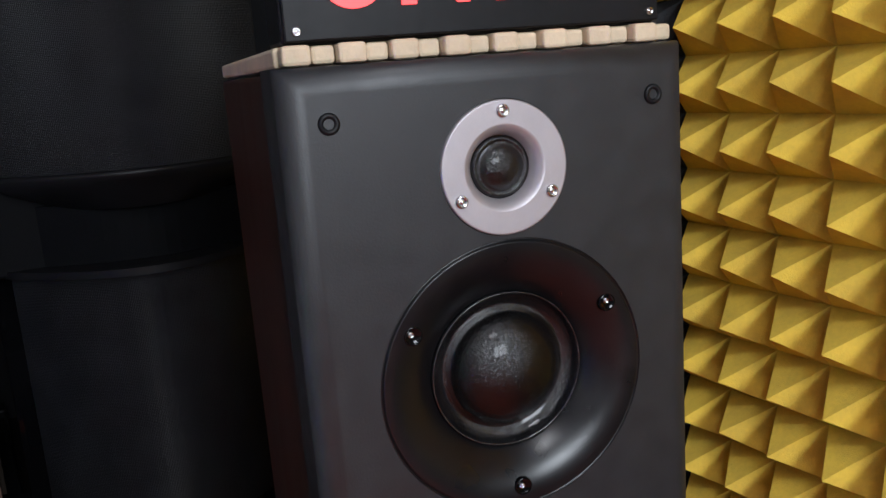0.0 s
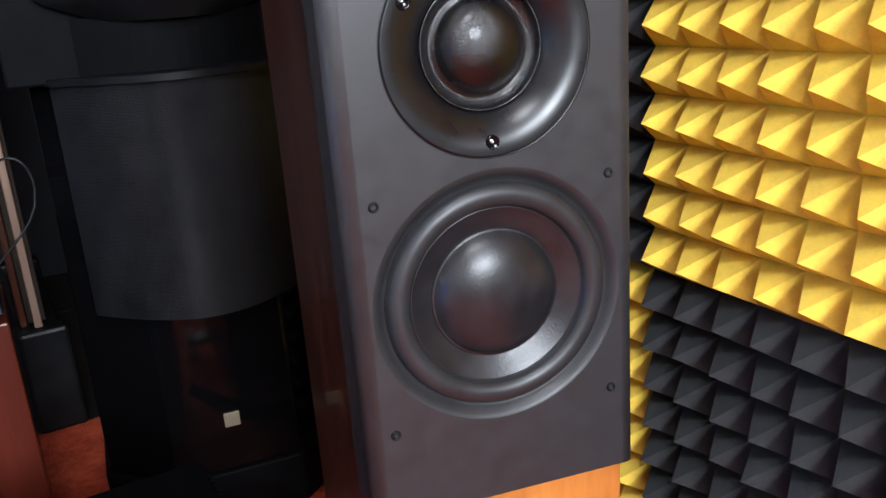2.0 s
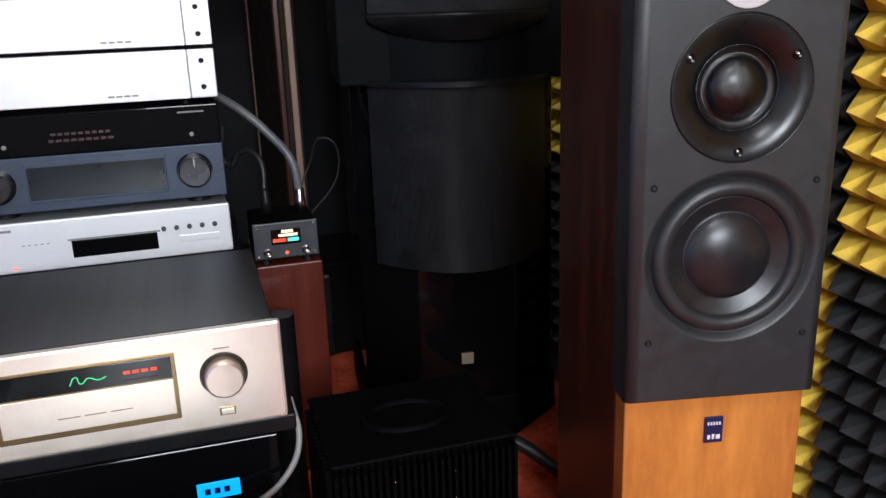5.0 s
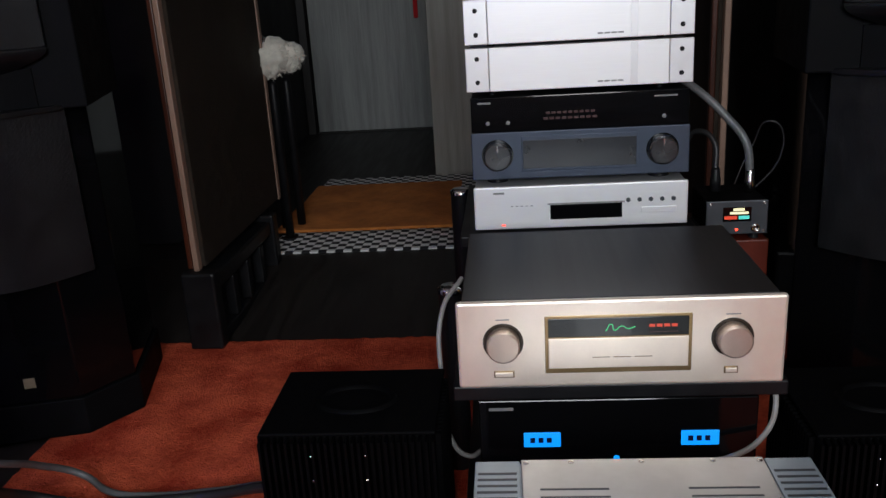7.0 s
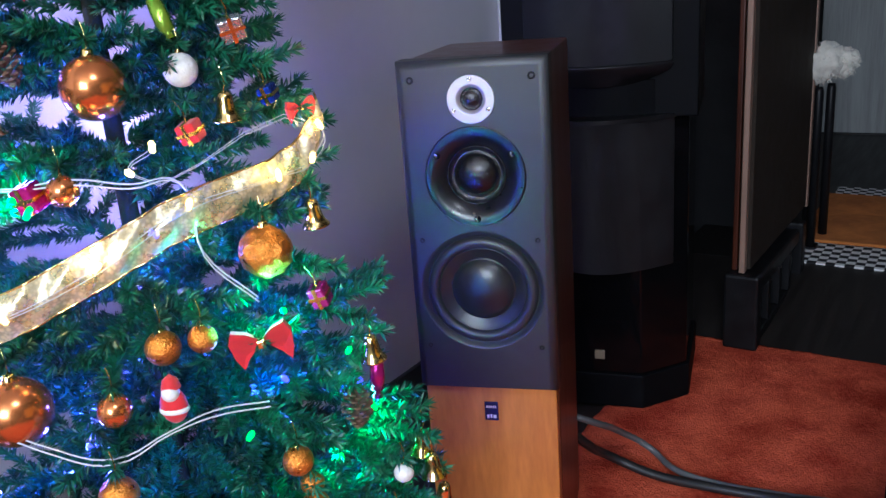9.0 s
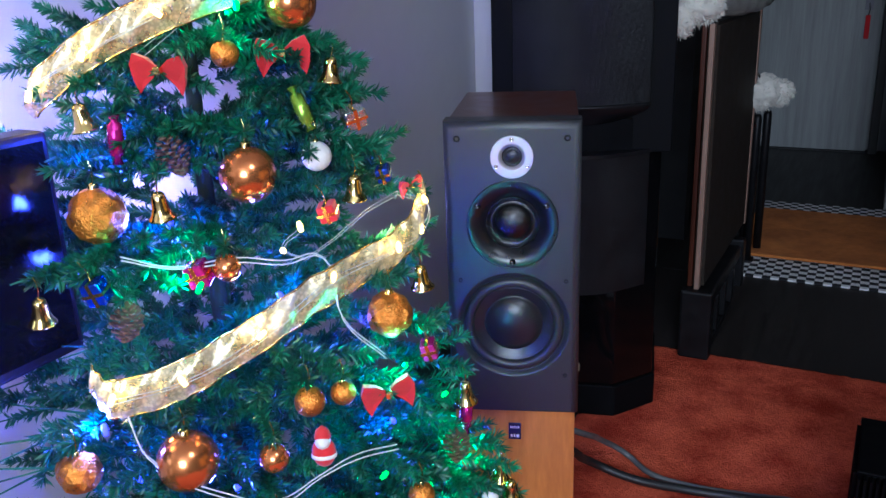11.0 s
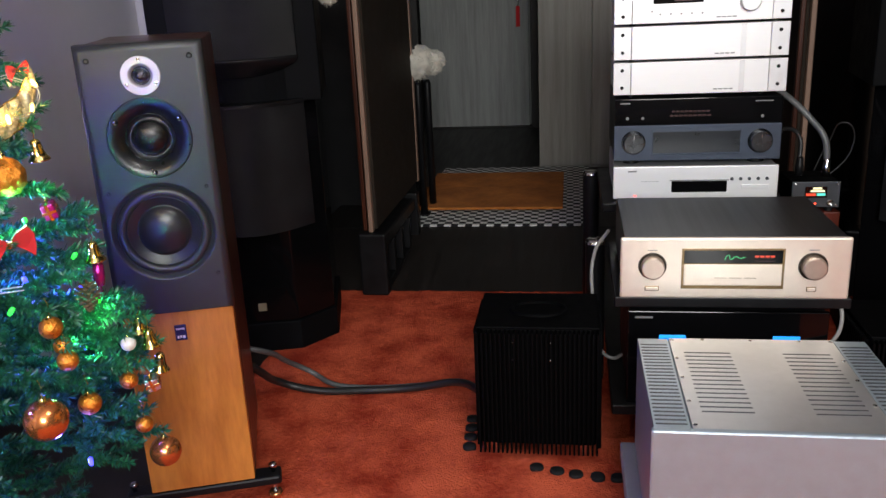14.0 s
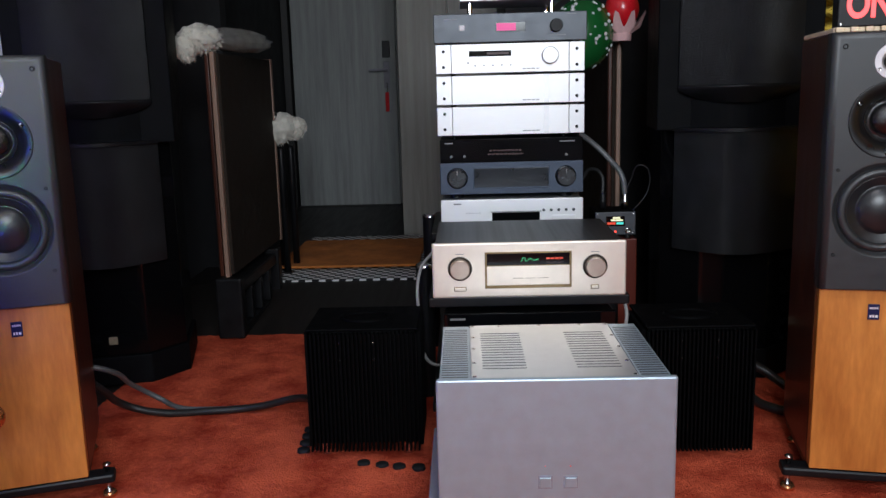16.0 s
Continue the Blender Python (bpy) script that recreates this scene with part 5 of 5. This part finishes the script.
def bell(x, y, z, k=1.0):
    HUNG.append((x, y, z + 0.038))
    ob = thing("bell", pose(x, y, z, random.uniform(-8, 8), random.uniform(-8, 8), 0), "small shiny gold bell hanging on the tree", "bell", "tree bells")
    prof = [(0, 0.019), (0.004, 0.0188), (0.0068, 0.016), (0.0078, 0.010), (0.0088, 0.002), (0.0112, -0.005), (0.0145, -0.009), (0.0148, -0.0105), (0.0128, -0.0095), (0.008, 0.0)]
    part("cup", lathe([(r * k, h * k) for r, h in prof], 24, m=UP), gold, ob, smooth=True)
    part("clapper", lathe([(0, -0.014 * k), (0.003 * k, -0.012 * k), (0.003 * k, -0.009 * k), (0, -0.006 * k)], 10, m=UP), gold, ob, smooth=True)
    hook(ob, 0.019 * k)


def pine_cone(x, y, z, k=1.0):
    HUNG.append((x, y, z + 0.028))
    ob = thing("pine_cone", pose(x, y, z, random.uniform(-25, 25), random.uniform(-25, 25), random.uniform(0, 90)), "brown dried pine cone hanging on the tree", "pine cone", "pine cones")
    bm = bmesh.new()
    for i in range(60):
        u = i / 59
        a = i * 2.39996
        r = 0.021 * math.sin(math.pi * (0.12 + 0.83 * u)) ** 0.8 * k
        h = (0.026 - 0.05 * u) * k
        c, s2 = math.cos(a), math.sin(a)
        o = Vector((c, s2, 0))
        t = Vector((-s2, c, 0))
        b0 = Vector((0, 0, h - 0.004 * k)) + o * r * 0.25
        tip = o * r + Vector((0, 0, h + 0.003 * k))
        wd = 0.0055 * k
        v = [bm.verts.new(q) for q in (b0, b0.lerp(tip, 0.75) + t * wd, tip, b0.lerp(tip, 0.75) - t * wd, tip - Vector((0, 0, 0.003 * k)))]
        bm.faces.new((v[0], v[1], v[2], v[3]))
        bm.faces.new((v[1], v[4], v[2]))
        bm.faces.new((v[3], v[2], v[4]))
        bm.faces.new((v[0], v[4], v[1]))
        bm.faces.new((v[0], v[3], v[4]))
    part("cone_body", bm, cone_brown, ob)


def bow(x, y, z, rz, k=1.0):
    HUNG.append((x, y, z))
    ob = thing("bow", pose(x, y, z, 0, random.uniform(-15, 15), rz), "red felt bow tied on the tree", "bow", "red bows")
    for sgn in (-1, 1):
        bm = bmesh.new()
        pts = [(0.002, 0.004), (0.012, 0.013), (0.026, 0.018), (0.031, 0.006), (0.029, -0.012), (0.024, -0.026), (0.016, -0.015), (0.004, -0.004)]
        fr2, bk = [], []
        for i, (px, pz) in enumerate(pts):
            fr2.append(bm.verts.new((sgn * px * k, -0.006 * k * math.sin(i * 0.8), pz * k)))
            bk.append(bm.verts.new((sgn * px * k, 0.004 * k, pz * k)))
        bm.faces.new(fr2)
        bm.faces.new(bk)
        for i in range(8):
            bm.faces.new((fr2[i], fr2[(i + 1) % 8], bk[(i + 1) % 8], bk[i]))
        part("loop", bm, red_felt, ob)
    part("knot", box(-0.004 * k, 0.004 * k, -0.008 * k, 0.005 * k, -0.004 * k, 0.005 * k, 0.0015), gold, ob, "gold wire knot")


def gift(x, y, z, material, label, w=0.011, h=0.013, rz=20):
    HUNG.append((x, y, z + h + 0.02))
    ob = thing("ornament", pose(x, y, z, 12, -14, rz), label, "ornament", "foil ornaments")
    part("parcel", box(-w, w, -0.010, 0.010, -h, h, 0.002), material, ob)
    part("band", box(-0.002, 0.002, -0.0108, 0.0108, -h - 0.0008, h + 0.0008), gold, ob, "gold band")
    part("band", box(-w - 0.0008, w + 0.0008, -0.0106, 0.0106, -0.0018, 0.0018), gold, ob, "gold band")
    hook(ob, h)


def candy(x, y, z, material, label, ry=20):
    HUNG.append((x, y, z + 0.026))
    ob = thing("candy_ornament", pose(x, y, z, 0, ry, 0), label, "ornament", "foil ornaments")
    part("roll", lathe([(0, -0.022), (0.006, -0.026), (0.003, -0.019), (0.0075, -0.016), (0.0085, 0), (0.0075, 0.016), (0.003, 0.019), (0.006, 0.026), (0, 0.022)], 14, m=UP), material, ob, smooth=True)


for x, y, z, r in ((-1.613, -0.183, 1.037, 0.031), (-1.614, -0.080, 1.210, 0.029), (-1.612, -0.325, 0.766, 0.032), (-1.434, 0.072, 0.353, 0.026), (-1.431, -0.207, 0.567, 0.028), (-1.606, -0.240, 0.951, 0.015), (-1.540, -0.275, 0.759, 0.016)):
    ball(x, y, z, r, ball_copper, "large shiny copper bauble" if r > 0.02 else "small shiny copper bauble")
for x, y, z, r in ((-1.745, -0.275, 1.003, 0.031), (-1.487, -0.114, 0.868, 0.027), (-1.530, -0.220, 0.800, 0.017), (-1.503, -0.195, 0.804, 0.014), (-1.425, -0.170, 0.680, 0.015), (-1.421, -0.159, 0.650, 0.012), (-1.701, -0.386, 0.765, 0.022), (-1.521, -0.300, 0.690, 0.018), (-1.644, -0.163, 1.162, 0.015), (-1.735, -0.372, 0.752, 0.015), (-1.418, -0.130, 0.550, 0.016), (-1.392, -0.068, 0.555, 0.013), (-1.388, -0.054, 0.476, 0.013), (-1.413, -0.166, 0.632, 0.014), (-1.437, -0.223, 0.398, 0.014)):
    ball(x, y, z, r, ball_glitter, "amber glitter mosaic bauble" if r > 0.02 else "small orange glitter bauble")
ball(-1.574, -0.110, 1.045, 0.017, ball_white, "white bauble with gold rings")
ball(-1.400, -0.040, 0.600, 0.011, ball_white, "white bauble with gold rings")
for x, y, z in ((-1.666, -0.261, 1.014), (-1.539, -0.091, 1.003), (-1.484, -0.042, 0.885), (-1.435, -0.030, 0.735), (-1.405, 0.004, 0.610), (-1.386, -0.004, 0.590), (-1.619, -0.367, 0.710), (-1.751, -0.268, 1.103), (-1.583, -0.058, 1.130), (-1.766, -0.348, 0.914), (-1.383, 0.008, 0.545)):
    bell(x, y, z)
for x, y, z in ((-1.663, -0.236, 1.064), (-1.680, -0.316, 0.904), (-1.430, -0.070, 0.685), (-1.605, -0.060, 1.235)):
    pine_cone(x, y, z, 0.85)
for x, y, z, rz in ((-1.473, -0.150, 0.787, 40), (-1.705, -0.200, 1.147, 20), (-1.612, -0.105, 1.158, 35), (-1.505, -0.020, 0.995, 70)):
    bow(x, y, z, rz, 0.55 if rz == 70 else 1.0)
gift(-1.627, -0.260, 0.948, magenta_foil, "magenta foil parcel ornament")
gift(-1.713, -0.319, 0.937, blue_foil, "blue foil parcel ornament")
gift(-1.532, -0.037, 1.012, blue_foil, "blue foil parcel ornament", 0.008, 0.009)
gift(-1.460, -0.074, 0.812, magenta_foil, "magenta foil parcel ornament", 0.009, 0.011)
gift(-1.550, -0.130, 0.988, red_felt, "small red drum ornament with gold bands", 0.010, 0.010)
gift(-1.561, -0.048, 1.079, silver_foil, "silver striped parcel ornament", 0.013, 0.012, 50)
gift(-1.382, -0.023, 0.529, silver_foil, "silver striped parcel ornament", 0.010, 0.010)
candy(-1.717, -0.260, 1.084, magenta_foil, "magenta foil candy ornament", 4)
candy(-1.719, -0.196, 1.228, gold, "gold foil candy ornament", 5)
candy(-1.586, -0.114, 1.098, green_foil, "green gold foil candy ornament", -25)
candy(-1.440, -0.020, 0.700, magenta_foil, "magenta foil candy ornament", 5)
fg = thing("felt_ornament", pose(-1.502, -0.240, 0.756, 0, 0, 30), "small red and white felt ornament", "ornament")
bm = bmesh.new()
bmesh.ops.create_uvsphere(bm, u_segments=18, v_segments=12, radius=0.013, matrix=Matrix.Diagonal((1, 0.7, 1.35, 1)))
part("body", bm, red_felt, fg, smooth=True)
part("band", lathe([(0.0128, -0.006), (0.0139, -0.005), (0.0139, -0.002), (0.0128, -0.001)], 20, m=Matrix.Diagonal((1, 0.7, 1, 1)) @ UP), ball_white, fg, "white band", True)
bm = bmesh.new()
bmesh.ops.create_uvsphere(bm, u_segments=14, v_segments=10, radius=0.0085, matrix=Matrix.Translation((0, -0.003, 0.014)))
part("ball", bm, ball_white, fg, "white wool ball", True)
part("cap", lathe([(0.0092, 0.018), (0.007, 0.026), (0, 0.032)], 16, m=UP), red_felt, fg, smooth=True)

christmas_tree()


# wired gold ribbons wound round the tree, with their warm bulbs
def ribbon(pts, width, label):
    ob = thing("ribbon", pose(0, 0, 0), label, "ribbon", "gold ribbons")
    P = [Vector(p) for p in pts]
    bm = bmesh.new()
    edges = ([], [])
    prev = None
    n = 14
    for i in range(len(P) - 1):
        p0, p1, p2, p3 = P[max(i - 1, 0)], P[i], P[i + 1], P[min(i + 2, len(P) - 1)]
        for k in range(n + (i == len(P) - 2)):
            t = k / n
            c = 0.5 * ((2 * p1) + (p2 - p0) * t + (2 * p0 - 5 * p1 + 4 * p2 - p3) * t * t + (3 * p1 - p0 - 3 * p2 + p3) * t ** 3)
            out = Vector((c.x - TX, c.y - TY, 0)).normalized()
            wob = 0.004 * noise.noise(c * 30)
            row = []
            for j in range(7):
                s2 = j / 6 - 0.5
                row.append(bm.verts.new(c + Vector((0, 0, s2 * width)) + out * (0.012 + wob - 0.018 * (s2 * 2) ** 2 * 0.4 + 0.003 * math.sin(i * 3 + k * 0.9 + j))))
            if prev:
                for j in range(6):
                    bm.faces.new((prev[j], prev[j + 1], row[j + 1], row[j]))
            prev = row
            edges[0].append(row[0].co.copy())
            edges[1].append(row[6].co.copy())
    part("band", bm, ribbon_gold, ob, smooth=True)
    for pts2 in edges:
        tube(pts2[::3], 0.0012, gold, "edge_wire", ob, "thin gold wire in the ribbon's edge", res=3)


ribbon([(-1.515, 0.010, 0.985), (-1.500, -0.030, 0.952), (-1.508, -0.078, 0.931), (-1.535, -0.170, 0.915), (-1.572, -0.243, 0.884), (-1.620, -0.307, 0.852), (-1.677, -0.345, 0.835), (-1.705, -0.345, 0.850)], 0.042, "sheer gold ribbon with snowflake print across the tree")
ribbon([(-1.615, -0.02, 1.268), (-1.630, -0.062, 1.249), (-1.652, -0.123, 1.233), (-1.702, -0.195, 1.206), (-1.761, -0.245, 1.170), (-1.812, -0.275, 1.125)], 0.042, "sheer gold ribbon with snowflake print across the tree")


def fairy_lights(pts, bulbs, material, label, wire=0.0008):
    ob = thing("fairy_lights", pose(0, 0, 0), label, "string lights", "string lights")
    tube(pts, wire, fairy_wire, "wire", ob, res=5)
    tube([(x + 0.003, y - 0.002, z - 0.003 + 0.002 * math.sin(i * 2)) for i, (x, y, z) in enumerate(pts)], wire, fairy_wire, "wire", ob, res=5)
    b0 = None
    for x, y, z in bulbs:
        at = pose(x, y, z, random.uniform(-50, 50), random.uniform(-50, 50), 0)
        if b0 is None:
            b0 = part("bulb", lathe([(0, -0.006), (0.0026, -0.005), (0.0033, 0.001), (0.0026, 0.006), (0, 0.008)], 12, m=UP), material, ob, smooth=True, at=at)
        else:
            again(b0, at)


warm = [(-1.668, -0.360, 0.841), (-1.610, -0.318, 0.854), (-1.560, -0.252, 0.886), (-1.522, -0.170, 0.926), (-1.492, -0.078, 0.936), (-1.488, -0.030, 0.945), (-1.495, -0.005, 0.975), (-1.566, -0.195, 0.960), (-1.560, -0.170, 0.980)]
warm2 = [(-1.690, -0.206, 1.207), (-1.750, -0.258, 1.168), (-1.800, -0.290, 1.129), (-1.640, -0.120, 1.245)]
fairy_lights(warm, warm, bulb_warm, "warm white fairy lights threaded through the ribbon", 0.0004)
fairy_lights(warm2, warm2, bulb_warm, "warm white fairy lights threaded through the ribbon", 0.0004)
# the last two bulbs are added behind the tree, where the wall fill sits
blues = [(-1.684, -0.361, 0.804), (-1.60, -0.27, 0.700), (-1.70, -0.22, 0.98), (-1.62, -0.14, 0.88), (-1.75, -0.22, 1.08), (-1.55, -0.05, 0.82), (-1.50, -0.10, 0.72), (-1.50, 0.02, 0.66), (-1.42, -0.15, 0.47), (-1.52, 0.03, 0.56), (-1.72, -0.30, 0.70), (-2.06, -0.18, 1.10), (-2.05, 0.24, 0.90)]
greens = [(-1.633, -0.272, 0.947), (-1.619, -0.270, 0.936), (-1.466, -0.122, 0.811), (-1.456, -0.197, 0.713), (-1.642, -0.138, 1.210), (-1.46, -0.04, 0.735), (-1.45, -0.02, 0.66), (-1.48, -0.05, 0.60)]
fairy_lights([(-1.660, -0.350, 0.820), (-1.636, -0.354, 0.782), (-1.566, -0.322, 0.737), (-1.527, -0.292, 0.722), (-1.500, -0.252, 0.735), (-1.480, -0.215, 0.743), (-1.455, -0.168, 0.736)], blues, bulb_blue, "lit blue fairy lights on pale wire in the tree")
fairy_lights([(-1.690, -0.302, 0.972), (-1.645, -0.278, 0.959), (-1.595, -0.233, 0.961), (-1.563, -0.200, 0.951), (-1.541, -0.161, 0.946), (-1.516, -0.167, 0.881), (-1.482, -0.138, 0.829)], greens, bulb_green, "lit green fairy lights on pale wire in the tree")
for p in warm[0:8:2] + warm2[:3]:
    led_lamp("fairy_glow_warm", (p[0] + 0.010, p[1] - 0.012, p[2] + 0.012), 0.075, (1.0, 0.66, 0.22))
    led_lamp("fairy_glow_warm", (p[0] - 0.05, p[1] + 0.05, p[2]), 0.35, (1.0, 0.62, 0.20))
for p in blues[:11]:
    led_lamp("fairy_glow_blue", (p[0] - 0.02, p[1], p[2]), 3.8 if p[0] < -1.58 else 1.2, (0.05, 0.07, 1.0))
# unseen violet fill added behind the tree to brighten the pale wall
for p in blues[11:]:
    led_lamp("violet_wall_fill", p, 4.8, (0.46, 0.38, 1.0))
for p in greens[:8:2] + greens[7:]:
    led_lamp("fairy_glow_green", (p[0] - 0.01, p[1], p[2]), 1.1, (0.06, 1.0, 0.36))
